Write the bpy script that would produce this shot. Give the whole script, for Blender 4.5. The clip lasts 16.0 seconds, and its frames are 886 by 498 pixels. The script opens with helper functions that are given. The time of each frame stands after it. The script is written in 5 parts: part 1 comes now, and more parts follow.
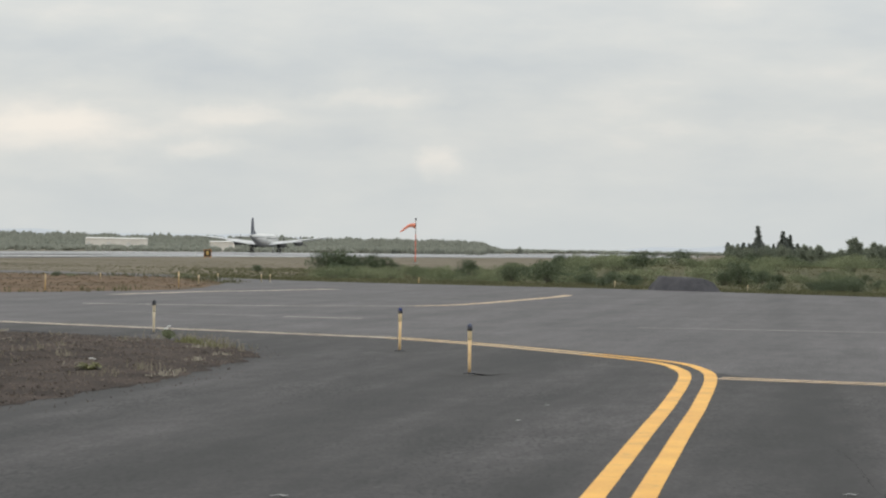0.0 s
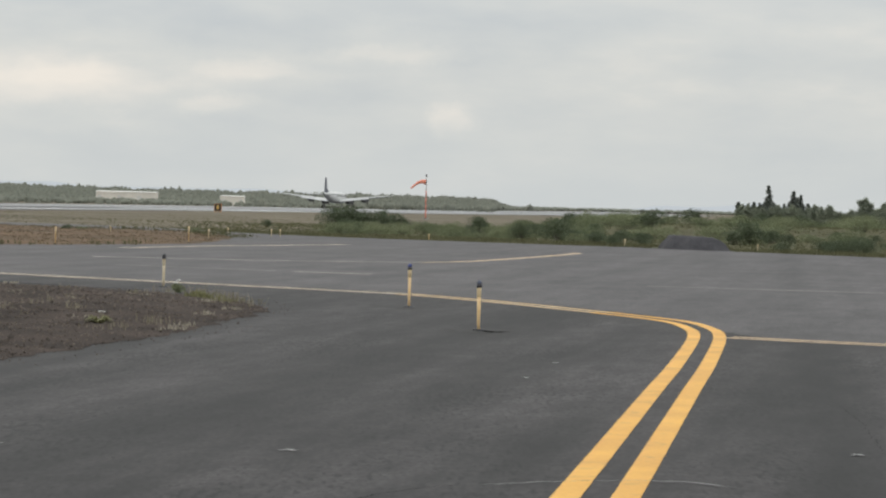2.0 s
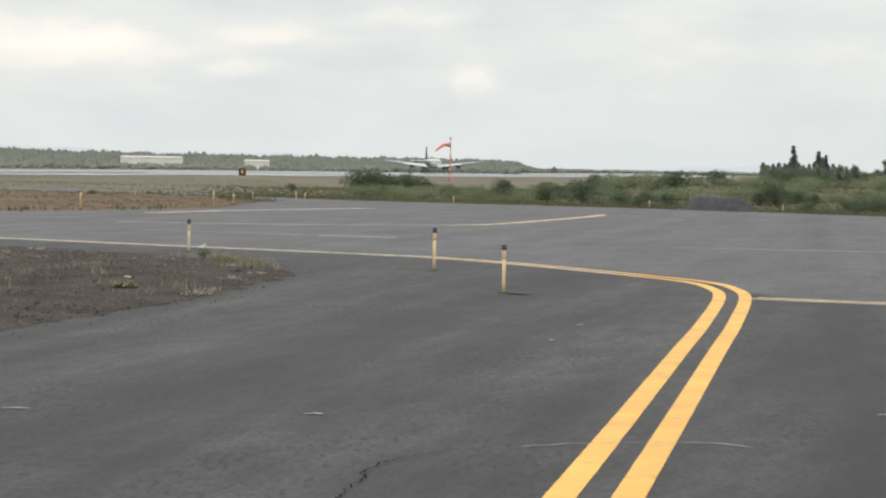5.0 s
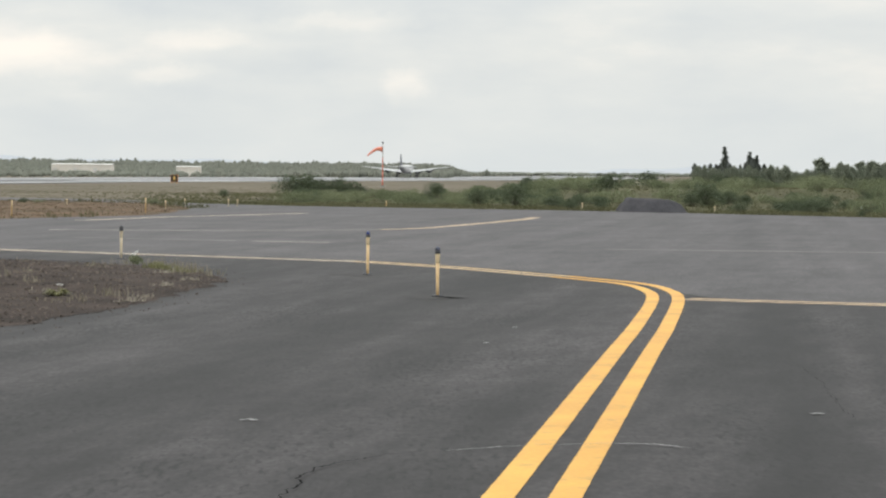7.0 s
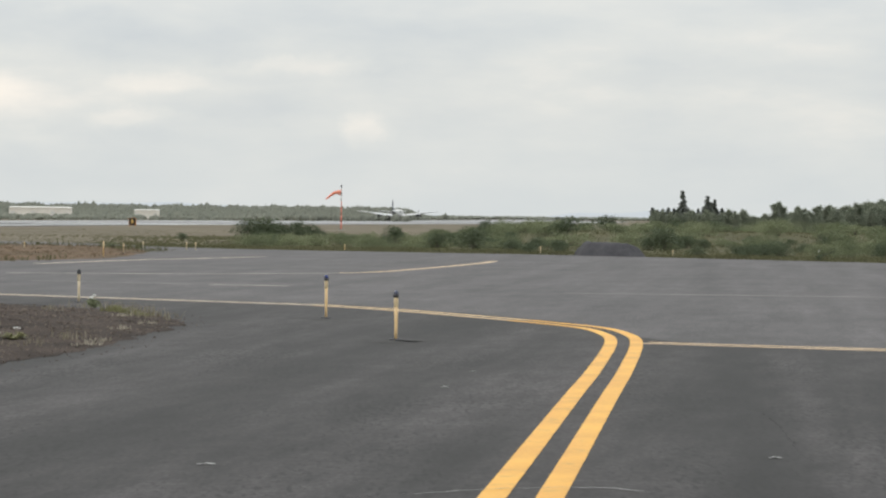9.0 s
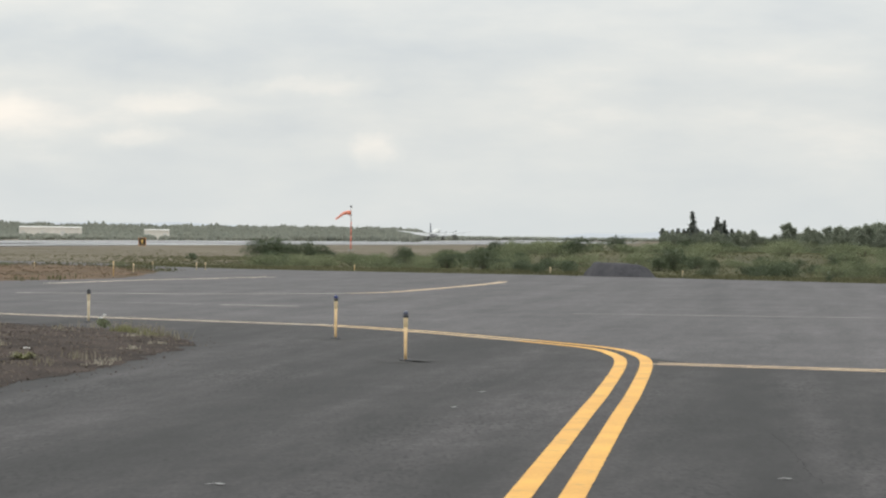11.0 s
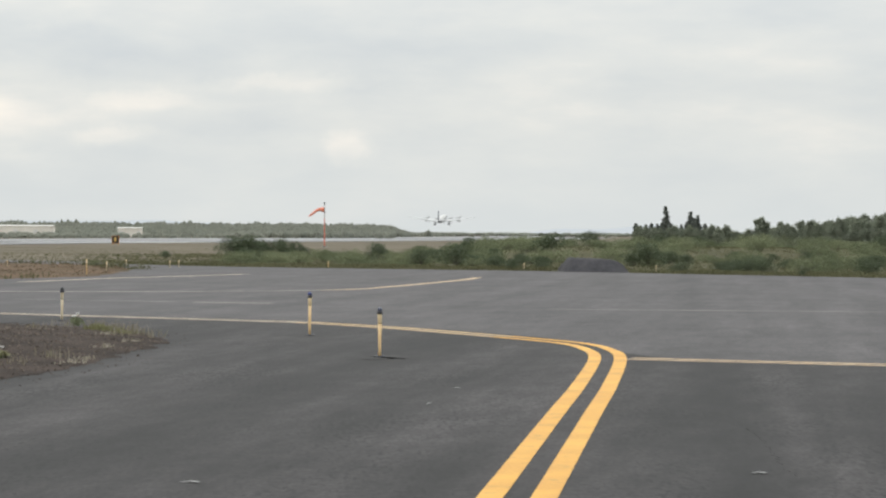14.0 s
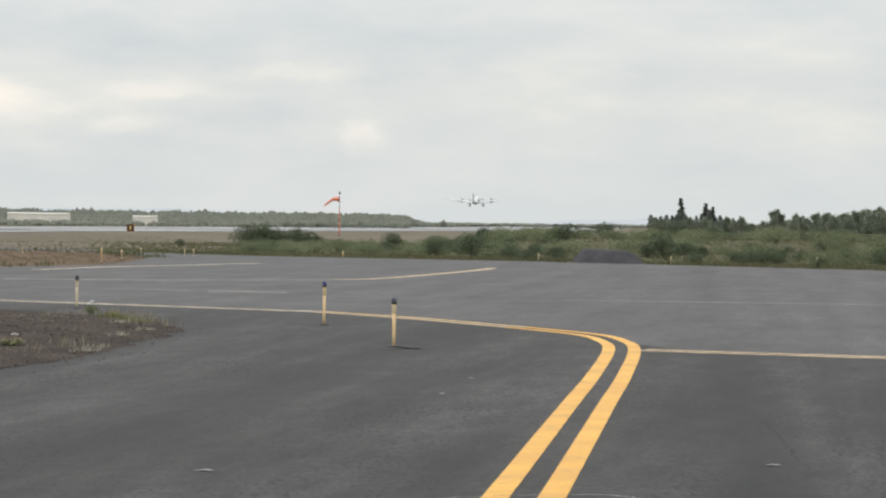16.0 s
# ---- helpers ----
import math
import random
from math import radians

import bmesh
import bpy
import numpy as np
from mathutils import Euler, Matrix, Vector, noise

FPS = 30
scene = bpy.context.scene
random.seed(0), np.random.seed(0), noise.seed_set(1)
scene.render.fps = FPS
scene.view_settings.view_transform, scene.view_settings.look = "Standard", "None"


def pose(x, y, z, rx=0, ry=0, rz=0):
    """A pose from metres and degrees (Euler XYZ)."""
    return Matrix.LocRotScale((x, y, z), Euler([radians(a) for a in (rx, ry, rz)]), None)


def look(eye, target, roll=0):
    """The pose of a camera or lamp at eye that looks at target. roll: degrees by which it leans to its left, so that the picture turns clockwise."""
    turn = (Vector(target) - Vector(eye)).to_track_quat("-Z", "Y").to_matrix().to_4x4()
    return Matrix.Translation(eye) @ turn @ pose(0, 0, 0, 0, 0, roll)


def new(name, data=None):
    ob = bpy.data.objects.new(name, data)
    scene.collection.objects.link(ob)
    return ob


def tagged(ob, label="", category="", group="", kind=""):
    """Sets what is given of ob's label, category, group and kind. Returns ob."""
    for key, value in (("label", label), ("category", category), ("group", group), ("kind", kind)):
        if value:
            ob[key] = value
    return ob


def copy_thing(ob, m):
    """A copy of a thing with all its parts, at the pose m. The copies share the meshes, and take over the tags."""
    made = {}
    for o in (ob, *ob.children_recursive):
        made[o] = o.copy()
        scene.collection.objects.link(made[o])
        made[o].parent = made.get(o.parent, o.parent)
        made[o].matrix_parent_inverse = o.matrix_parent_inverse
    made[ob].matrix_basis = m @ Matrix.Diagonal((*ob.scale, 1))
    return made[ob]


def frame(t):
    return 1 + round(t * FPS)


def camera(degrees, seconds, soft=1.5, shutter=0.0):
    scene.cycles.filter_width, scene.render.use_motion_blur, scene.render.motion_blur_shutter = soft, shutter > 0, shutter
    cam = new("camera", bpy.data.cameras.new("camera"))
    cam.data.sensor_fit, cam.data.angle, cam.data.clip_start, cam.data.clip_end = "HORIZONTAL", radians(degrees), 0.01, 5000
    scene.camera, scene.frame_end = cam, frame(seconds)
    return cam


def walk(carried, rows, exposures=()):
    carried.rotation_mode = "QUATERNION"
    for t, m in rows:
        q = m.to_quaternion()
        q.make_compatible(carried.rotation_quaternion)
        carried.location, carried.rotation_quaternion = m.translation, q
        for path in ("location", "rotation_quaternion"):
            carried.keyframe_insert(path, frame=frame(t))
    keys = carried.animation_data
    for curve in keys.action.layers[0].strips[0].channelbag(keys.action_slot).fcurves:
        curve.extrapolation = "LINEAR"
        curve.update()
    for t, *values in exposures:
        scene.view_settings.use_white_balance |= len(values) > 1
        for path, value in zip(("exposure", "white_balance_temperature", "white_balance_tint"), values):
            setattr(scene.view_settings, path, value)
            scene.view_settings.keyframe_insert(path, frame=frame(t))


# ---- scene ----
EYE = Vector((0.0, 0.0, 1.55))


def aim(yaw, pitch, roll):
    a, b = radians(yaw), radians(pitch)
    ahead = Vector((math.sin(a) * math.cos(b), math.cos(a) * math.cos(b), math.sin(b)))
    return look(EYE, EYE + ahead * 100, roll)


cam = camera(20.667, 16.0, soft=2.25)
PATH = [(0.0, -0.0, -0.036, 0.95), (0.5, -0.126, 0.01, 1.065), (1.0, -0.02, -0.277, 1.081), (1.5, 0.197, -0.498, 1.228),
        (2.0, -0.215, -1.065, 1.507), (2.5, -1.387, -1.326, 2.144), (3.0, -2.126, -2.659, 1.6), (3.5, -3.046, -3.502, 1.543),
        (4.0, -2.999, -3.768, 1.669), (4.5, -1.711, -2.123, 1.199), (4.7, -1.265, -1.957, 1.139), (6.8, 0.609, -1.981, 0.502),
        (7.0, 0.79, -1.837, 0.498), (7.5, 1.229, -1.413, 0.599), (8.0, 1.357, -1.095, 0.667), (8.5, 1.572, -0.96, 0.599),
        (9.0, 1.759, -0.799, 0.587), (11.5, 1.417, -0.203, 0.62), (12.0, 1.254, -0.081, 0.48), (12.5, 1.56, -0.03, 0.289),
        (13.0, 1.749, -0.195, 0.235), (13.5, 1.964, -0.324, 0.306), (14.0, 2.147, -0.404, 0.339), (14.5, 2.124, -0.521, 0.506),
        (15.0, 2.166, -0.479, 0.518), (15.5, 1.961, -0.556, 0.558), (16.0, 1.802, -0.638, 0.693)]
walk(cam, [(t, aim(yaw, pitch, roll)) for t, yaw, pitch, roll in PATH], exposures=[(0.0, 0.0), (1.0, -0.03), (1.5, -0.02), (2.0, -0.06), (2.5, -0.06), (3.0, 0.08), (3.5, 0.20), (4.0, 0.25), (4.7, 0.26), (7.0, 0.22), (7.5, 0.05), (8.0, 0.11), (9.0, 0.12), (12.5, 0.18), (16.0, 0.14)])

# ---- sky and light: a bright overcast ----
SUN_AZ, SUN_EL = radians(-60), radians(38)
# banks of cloud: direction east and up, half-width, half-height, how much lighter or darker
CLOUDS = [(-0.168, 0.045, 0.050, 0.011, 0.26), (-0.098, 0.0395, 0.020, 0.0055, 0.22), (-0.160, 0.030, 0.040, 0.006, 0.14), (-0.004, 0.033, 0.014, 0.0085, 0.24), (-0.02, 0.061, 0.050, 0.0045, 0.14),
          (-0.078, 0.053, 0.035, 0.0045, 0.12), (-0.130, 0.094, 0.040, 0.011, 0.15), (-0.085, 0.067, 0.040, 0.009, -0.18), (-0.120, 0.076, 0.060, 0.010, -0.10), (-0.030, 0.080, 0.080, 0.014, -0.08),
          (0.125, 0.050, 0.055, 0.006, 0.06), (0.06, 0.020, 0.09, 0.012, 0.05), (-0.12, 0.016, 0.08, 0.008, -0.10), (-0.045, 0.042, 0.030, 0.006, -0.05)]


def build_world():
    world = bpy.data.worlds.new("overcast_sky")
    scene.world = world
    world.use_nodes = True
    nt = world.node_tree
    nt.nodes.clear()
    out = nt.nodes.new("ShaderNodeOutputWorld")
    bg = nt.nodes.new("ShaderNodeBackground")
    nt.links.new(bg.outputs[0], out.inputs[0])
    sky = nt.nodes.new("ShaderNodeTexSky")
    sky.sky_type = "NISHITA"
    sky.sun_disc = False
    sky.sun_elevation, sky.sun_rotation = SUN_EL, SUN_AZ
    dim = nt.nodes.new("ShaderNodeVectorMath")
    dim.operation = "SCALE"
    dim.inputs["Scale"].default_value = 0.1
    nt.links.new(sky.outputs[0], dim.inputs[0])
    tc = nt.nodes.new("ShaderNodeTexCoord")
    # broad cloud masses, flattened towards the horizon
    mp = nt.nodes.new("ShaderNodeMapping")
    mp.inputs["Scale"].default_value = (12.0, 12.0, 40.0)
    mp.inputs["Location"].default_value = (0.35, 0.0, 0.4)
    nt.links.new(tc.outputs["Generated"], mp.inputs[0])
    big = nt.nodes.new("ShaderNodeTexNoise")
    big.inputs["Scale"].default_value = 1.0
    big.inputs["Detail"].default_value = 6.0
    big.inputs["Roughness"].default_value = 0.55
    nt.links.new(mp.outputs[0], big.inputs[0])
    # the ragged rims of the clouds: the direction, pushed about by a second noise
    rim = nt.nodes.new("ShaderNodeTexNoise")
    rim.inputs["Scale"].default_value, rim.inputs["Detail"].default_value, rim.inputs["Roughness"].default_value = 26.0, 6.0, 0.62
    nt.links.new(tc.outputs["Generated"], rim.inputs[0])
    push = nt.nodes.new("ShaderNodeVectorMath")
    push.operation = "MULTIPLY_ADD"
    nt.links.new(rim.outputs["Color"], push.inputs[0])
    push.inputs[1].default_value = (0.045, 0.0, 0.018)
    nt.links.new(tc.outputs["Generated"], push.inputs[2])
    level = big.outputs[0]
    for east, height, wide, high, lift in CLOUDS:
        at = nt.nodes.new("ShaderNodeMapping")
        at.inputs["Scale"].default_value = (1 / wide, 0.0, 1 / high)
        at.inputs["Location"].default_value = (-(east + 0.0225) / wide, 0.0, -(height + 0.009) / high)
        nt.links.new(push.outputs[0], at.inputs[0])
        far = nt.nodes.new("ShaderNodeVectorMath")
        far.operation = "LENGTH"
        nt.links.new(at.outputs[0], far.inputs[0])
        fall = nt.nodes.new("ShaderNodeMapRange")
        fall.interpolation_type = "SMOOTHERSTEP"
        fall.inputs["From Min"].default_value, fall.inputs["From Max"].default_value = 0.15, 1.35
        fall.inputs["To Min"].default_value, fall.inputs["To Max"].default_value = lift, 0.0
        nt.links.new(far.outputs["Value"], fall.inputs["Value"])
        add = nt.nodes.new("ShaderNodeMath")
        add.operation = "ADD"
        nt.links.new(level, add.inputs[0])
        nt.links.new(fall.outputs[0], add.inputs[1])
        level = add.outputs[0]
    ramp = nt.nodes.new("ShaderNodeValToRGB")
    ramp.color_ramp.elements[0].position, ramp.color_ramp.elements[0].color = 0.16, (0.560, 0.595, 0.620, 1)
    ramp.color_ramp.elements[1].position, ramp.color_ramp.elements[1].color = 0.92, (0.900, 0.845, 0.770, 1)
    for spot, tone in ((0.42, (0.640, 0.662, 0.660, 1)), (0.58, (0.695, 0.705, 0.685, 1)), (0.74, (0.790, 0.770, 0.725, 1))):
        mid = ramp.color_ramp.elements.new(spot)
        mid.color = tone
    nt.links.new(level, ramp.inputs[0])
    # an overcast dome brightens towards the zenith
    sep = nt.nodes.new("ShaderNodeSeparateXYZ")
    nt.links.new(tc.outputs["Generated"], sep.inputs[0])
    up = nt.nodes.new("ShaderNodeMapRange")
    up.inputs["From Min"].default_value, up.inputs["From Max"].default_value = 0.06, 0.9
    up.inputs["To Min"].default_value, up.inputs["To Max"].default_value = 1.0, 1.9
    nt.links.new(sep.outputs["Z"], up.inputs["Value"])
    grad = nt.nodes.new("ShaderNodeVectorMath")
    grad.operation = "SCALE"
    nt.links.new(ramp.outputs[0], grad.inputs[0])
    nt.links.new(up.outputs[0], grad.inputs["Scale"])
    # thin blue-grey haze low over the horizon
    hz = nt.nodes.new("ShaderNodeMapRange")
    hz.inputs["From Min"].default_value, hz.inputs["From Max"].default_value = 0.0, 0.045
    hz.inputs["To Min"].default_value, hz.inputs["To Max"].default_value = 0.75, 0.0
    nt.links.new(sep.outputs["Z"], hz.inputs["Value"])
    haze = nt.nodes.new("ShaderNodeMix")
    haze.data_type = "RGBA"
    haze.inputs["B"].default_value = (0.625, 0.665, 0.675, 1)
    haze.inputs[7].default_value = (0.625, 0.665, 0.675, 1)
    nt.links.new(hz.outputs[0], haze.inputs[0])
    nt.links.new(grad.outputs[0], haze.inputs[6])
    mix = nt.nodes.new("ShaderNodeMix")
    mix.data_type = "RGBA"
    mix.inputs[0].default_value = 0.95
    nt.links.new(dim.outputs[0], mix.inputs[6])
    nt.links.new(haze.outputs[2], mix.inputs[7])
    nt.links.new(mix.outputs[2], bg.inputs[0])
    bg.inputs[1].default_value = 1.0


build_world()
sun_lamp = new("sun", bpy.data.lights.new("sun", "SUN"))
sun_lamp.data.energy, sun_lamp.data.angle, sun_lamp.data.color = 0.6, radians(25), (1.0, 0.96, 0.9)
sun_lamp.matrix_world = look((0, 0, 60), (60 * math.cos(SUN_EL) * math.sin(-SUN_AZ), -60 * math.cos(SUN_EL) * math.cos(SUN_AZ), 60 - 60 * math.sin(SUN_EL)))


# ---- materials ----
def material(name, dark, light, scale=1.0, rough=0.8, metal=0.0, bump=0.0, fine=12.0, spec=0.5, per_object=0.0, per_island=0.0, stretch=(1, 1, 1), alpha=1.0):
    """Two colours mixed by broad stains and by fine grain, in metres."""
    m = bpy.data.materials.new(name)
    m.use_nodes = True
    nt = m.node_tree
    b = nt.nodes["Principled BSDF"]
    tc = nt.nodes.new("ShaderNodeTexCoord")
    mp = nt.nodes.new("ShaderNodeMapping")
    mp.inputs["Scale"].default_value = stretch
    nt.links.new(tc.outputs["Object"], mp.inputs[0])
    n1 = nt.nodes.new("ShaderNodeTexNoise")
    n1.inputs["Scale"].default_value, n1.inputs["Detail"].default_value = scale, 4
    n2 = nt.nodes.new("ShaderNodeTexNoise")
    n2.inputs["Scale"].default_value, n2.inputs["Detail"].default_value = scale * fine, 3
    for n in (n1, n2):
        nt.links.new(mp.outputs[0], n.inputs[0])
    add = nt.nodes.new("ShaderNodeMath")
    add.operation = "MULTIPLY_ADD"
    nt.links.new(n2.outputs[0], add.inputs[0])
    add.inputs[1].default_value = 0.45
    nt.links.new(n1.outputs[0], add.inputs[2])
    last = add
    for amount, kind in ((per_object, "ShaderNodeObjectInfo"), (per_island, "ShaderNodeNewGeometry")):
        if amount:
            r = nt.nodes.new(kind)
            ma = nt.nodes.new("ShaderNodeMath")
            ma.operation = "MULTIPLY_ADD"
            nt.links.new(r.outputs["Random" if kind == "ShaderNodeObjectInfo" else "Random Per Island"], ma.inputs[0])
            ma.inputs[1].default_value = amount
            nt.links.new(last.outputs[0], ma.inputs[2])
            last = ma
    extra = per_object + per_island
    ramp = nt.nodes.new("ShaderNodeMapRange")
    ramp.inputs["From Min"].default_value, ramp.inputs["From Max"].default_value = 0.5, 0.95 + extra
    nt.links.new(last.outputs[0], ramp.inputs["Value"])
    mix = nt.nodes.new("ShaderNodeMix")
    mix.data_type = "RGBA"
    mix.inputs[6].default_value, mix.inputs[7].default_value = (*dark, 1), (*light, 1)
    nt.links.new(ramp.outputs[0], mix.inputs[0])
    nt.links.new(mix.outputs[2], b.inputs["Base Color"])
    b.inputs["Roughness"].default_value, b.inputs["Metallic"].default_value = rough, metal
    b.inputs["Specular IOR Level"].default_value = spec
    b.inputs["Alpha"].default_value = alpha
    if bump:
        bp = nt.nodes.new("ShaderNodeBump")
        bp.inputs["Strength"].default_value, bp.inputs["Distance"].default_value = bump, 0.02
        nt.links.new(n2.outputs[0], bp.inputs["Height"])
        nt.links.new(bp.outputs[0], b.inputs["Normal"])
    return m


def asphalt_material(name, dark, light, rough, sweep, mottle):
    """Old asphalt: mottled, with long dark sweeps where wheels have turned and fine aggregate."""
    m = material(name, dark, light, scale=0.35, rough=rough, bump=0.0, fine=9.0, spec=0.40)
    nt = m.node_tree
    b = nt.nodes["Principled BSDF"]
    old = b.inputs["Base Color"].links[0].from_socket
    tc = nt.nodes.new("ShaderNodeTexCoord")
    mp = nt.nodes.new("ShaderNodeMapping")
    turn = nt.nodes.new("ShaderNodeMapping")
    turn.inputs["Rotation"].default_value = (0, 0, radians(10))
    nt.links.new(tc.outputs["Object"], turn.inputs[0])
    mp.inputs["Scale"].default_value = (0.9, 0.055, 1)
    nt.links.new(turn.outputs[0], mp.inputs[0])
    streak = nt.nodes.new("ShaderNodeTexNoise")
    streak.inputs["Scale"].default_value, streak.inputs["Detail"].default_value = 1.3, 3
    nt.links.new(mp.outputs[0], streak.inputs[0])
    mr = nt.nodes.new("ShaderNodeMapRange")
    mr.inputs["From Min"].default_value, mr.inputs["From Max"].default_value = 0.35, 0.62
    mr.inputs["To Min"].default_value, mr.inputs["To Max"].default_value = 1 - sweep, 1 + 0.25 * sweep
    nt.links.new(streak.outputs[0], mr.inputs["Value"])
    sc = nt.nodes.new("ShaderNodeVectorMath")
    sc.operation = "SCALE"
    nt.links.new(old, sc.inputs[0])
    nt.links.new(mr.outputs[0], sc.inputs["Scale"])
    # pits and coarse aggregate, a hand's width and less
    pit = nt.nodes.new("ShaderNodeTexNoise")
    pit.inputs["Scale"].default_value, pit.inputs["Detail"].default_value, pit.inputs["Roughness"].default_value = 4.0, 8, 0.70
    drag = nt.nodes.new("ShaderNodeMapping")
    drag.inputs["Scale"].default_value = (1.0, 0.2, 1.0)
    nt.links.new(turn.outputs[0], drag.inputs[0])
    nt.links.new(drag.outputs[0], pit.inputs[0])
    pr = nt.nodes.new("ShaderNodeMapRange")
    pr.inputs["From Min"].default_value, pr.inputs["From Max"].default_value = 0.36, 0.62
    pr.inputs["To Min"].default_value, pr.inputs["To Max"].default_value = 1 - mottle, 1 + 0.7 * mottle
    nt.links.new(pit.outputs[0], pr.inputs["Value"])
    sc2 = nt.nodes.new("ShaderNodeVectorMath")
    sc2.operation = "SCALE"
    nt.links.new(sc.outputs[0], sc2.inputs[0])
    nt.links.new(pr.outputs[0], sc2.inputs["Scale"])
    # stone grain
    grain = nt.nodes.new("ShaderNodeTexNoise")
    grain.inputs["Scale"].default_value, grain.inputs["Detail"].default_value = 26.0, 2
    squash = nt.nodes.new("ShaderNodeMapping")
    squash.inputs["Scale"].default_value = (1.0, 0.35, 1.0)
    nt.links.new(tc.outputs["Object"], squash.inputs[0])
    nt.links.new(squash.outputs[0], grain.inputs[0])
    gr = nt.nodes.new("ShaderNodeMapRange")
    gr.inputs["From Min"].default_value, gr.inputs["From Max"].default_value = 0.3, 0.7
    gr.inputs["To Min"].default_value, gr.inputs["To Max"].default_value = 0.62, 1.38
    nt.links.new(grain.outputs[0], gr.inputs["Value"])
    sc3 = nt.nodes.new("ShaderNodeVectorMath")
    sc3.operation = "SCALE"
    nt.links.new(sc2.outputs[0], sc3.inputs[0])
    nt.links.new(gr.outputs[0], sc3.inputs["Scale"])
    # dark pits between the stones, in drifts
    hole = nt.nodes.new("ShaderNodeTexNoise")
    hole.inputs["Scale"].default_value, hole.inputs["Detail"].default_value, hole.inputs["Roughness"].default_value = 22.0, 3, 0.62
    thin = nt.nodes.new("ShaderNodeMapping")
    thin.inputs["Scale"].default_value = (1.0, 0.24, 1.0)
    nt.links.new(tc.outputs["Object"], thin.inputs[0])
    nt.links.new(thin.outputs[0], hole.inputs[0])
    drift = nt.nodes.new("ShaderNodeTexNoise")
    drift.inputs["Scale"].default_value, drift.inputs["Detail"].default_value = 1.1, 3
    nt.links.new(drag.outputs[0], drift.inputs[0])
    both = nt.nodes.new("ShaderNodeMath")
    both.operation = "MULTIPLY_ADD"
    nt.links.new(drift.outputs[0], both.inputs[0])
    both.inputs[1].default_value = 0.7
    nt.links.new(hole.outputs[0], both.inputs[2])
    hr = nt.nodes.new("ShaderNodeMapRange")
    hr.inputs["From Min"].default_value, hr.inputs["From Max"].default_value = 0.68, 0.78
    hr.inputs["To Min"].default_value, hr.inputs["To Max"].default_value = 1 - 1.7 * mottle, 1.05
    nt.links.new(both.outputs[0], hr.inputs["Value"])
    sc4 = nt.nodes.new("ShaderNodeVectorMath")
    sc4.operation = "SCALE"
    nt.links.new(sc3.outputs[0], sc4.inputs[0])
    nt.links.new(hr.outputs[0], sc4.inputs["Scale"])
    nt.links.new(sc4.outputs[0], b.inputs["Base Color"])
    return m


ASPHALT = asphalt_material("asphalt", (0.0225, 0.0198, 0.0208), (0.0500, 0.0450, 0.0465), 0.73, 0.60, 0.46)
OLDASPHALT = asphalt_material("weathered_asphalt", (0.050, 0.0458, 0.0480), (0.092, 0.0850, 0.0875), 0.65, 0.30, 0.24)


def tyre_marks(m, tracks):
    """Broad soft bands of rubber, each along x = a + b * y, of half-width w metres and given depth."""
    nt = m.node_tree
    b = nt.nodes["Principled BSDF"]
    tc = nt.nodes.new("ShaderNodeTexCoord")
    sep = nt.nodes.new("ShaderNodeSeparateXYZ")
    nt.links.new(tc.outputs["Object"], sep.inputs[0])
    wob = nt.nodes.new("ShaderNodeTexNoise")
    wob.inputs["Scale"].default_value, wob.inputs["Detail"].default_value = 0.5, 4
    nt.links.new(tc.outputs["Object"], wob.inputs[0])
    colour = b.inputs["Base Color"].links[0].from_socket
    for a, slope, w, depth in tracks:
        line = nt.nodes.new("ShaderNodeMath")
        line.operation = "MULTIPLY_ADD"
        nt.links.new(sep.outputs["Y"], line.inputs[0])
        line.inputs[1].default_value, line.inputs[2].default_value = slope, a
        off = nt.nodes.new("ShaderNodeMath")
        off.operation = "SUBTRACT"
        nt.links.new(sep.outputs["X"], off.inputs[0])
        nt.links.new(line.outputs[0], off.inputs[1])
        bend = nt.nodes.new("ShaderNodeMath")
        bend.operation = "MULTIPLY_ADD"
        nt.links.new(wob.outputs[0], bend.inputs[0])
        bend.inputs[1].default_value = 0.9
        nt.links.new(off.outputs[0], bend.inputs[2])
        mid = nt.nodes.new("ShaderNodeMath")
        mid.operation = "SUBTRACT"
        nt.links.new(bend.outputs[0], mid.inputs[0])
        mid.inputs[1].default_value = 0.45
        dist = nt.nodes.new("ShaderNodeMath")
        dist.operation = "ABSOLUTE"
        nt.links.new(mid.outputs[0], dist.inputs[0])
        mr = nt.nodes.new("ShaderNodeMapRange")
        mr.interpolation_type = "SMOOTHSTEP"
        mr.inputs["From Min"].default_value, mr.inputs["From Max"].default_value = 0.0, w
        mr.inputs["To Min"].default_value, mr.inputs["To Max"].default_value = 1 - depth, 1.0
        nt.links.new(dist.outputs[0], mr.inputs["Value"])
        sc = nt.nodes.new("ShaderNodeVectorMath")
        sc.operation = "SCALE"
        nt.links.new(colour, sc.inputs[0])
        nt.links.new(mr.outputs[0], sc.inputs["Scale"])
        colour = sc.outputs[0]
    nt.links.new(colour, b.inputs["Base Color"])


tyre_marks(OLDASPHALT, [(0.38, 0.135, 0.7, 0.30)])
tyre_marks(ASPHALT, [(0.38, 0.135, 0.62, 0.66), (-5.3, 0.19, 1.0, 0.42), (-3.3, 0.125, 0.8, 0.34)])
RUNWAY = material("wet_runway_asphalt", (0.05, 0.05, 0.055), (0.09, 0.09, 0.095), scale=0.05, rough=0.22, spec=0.5)


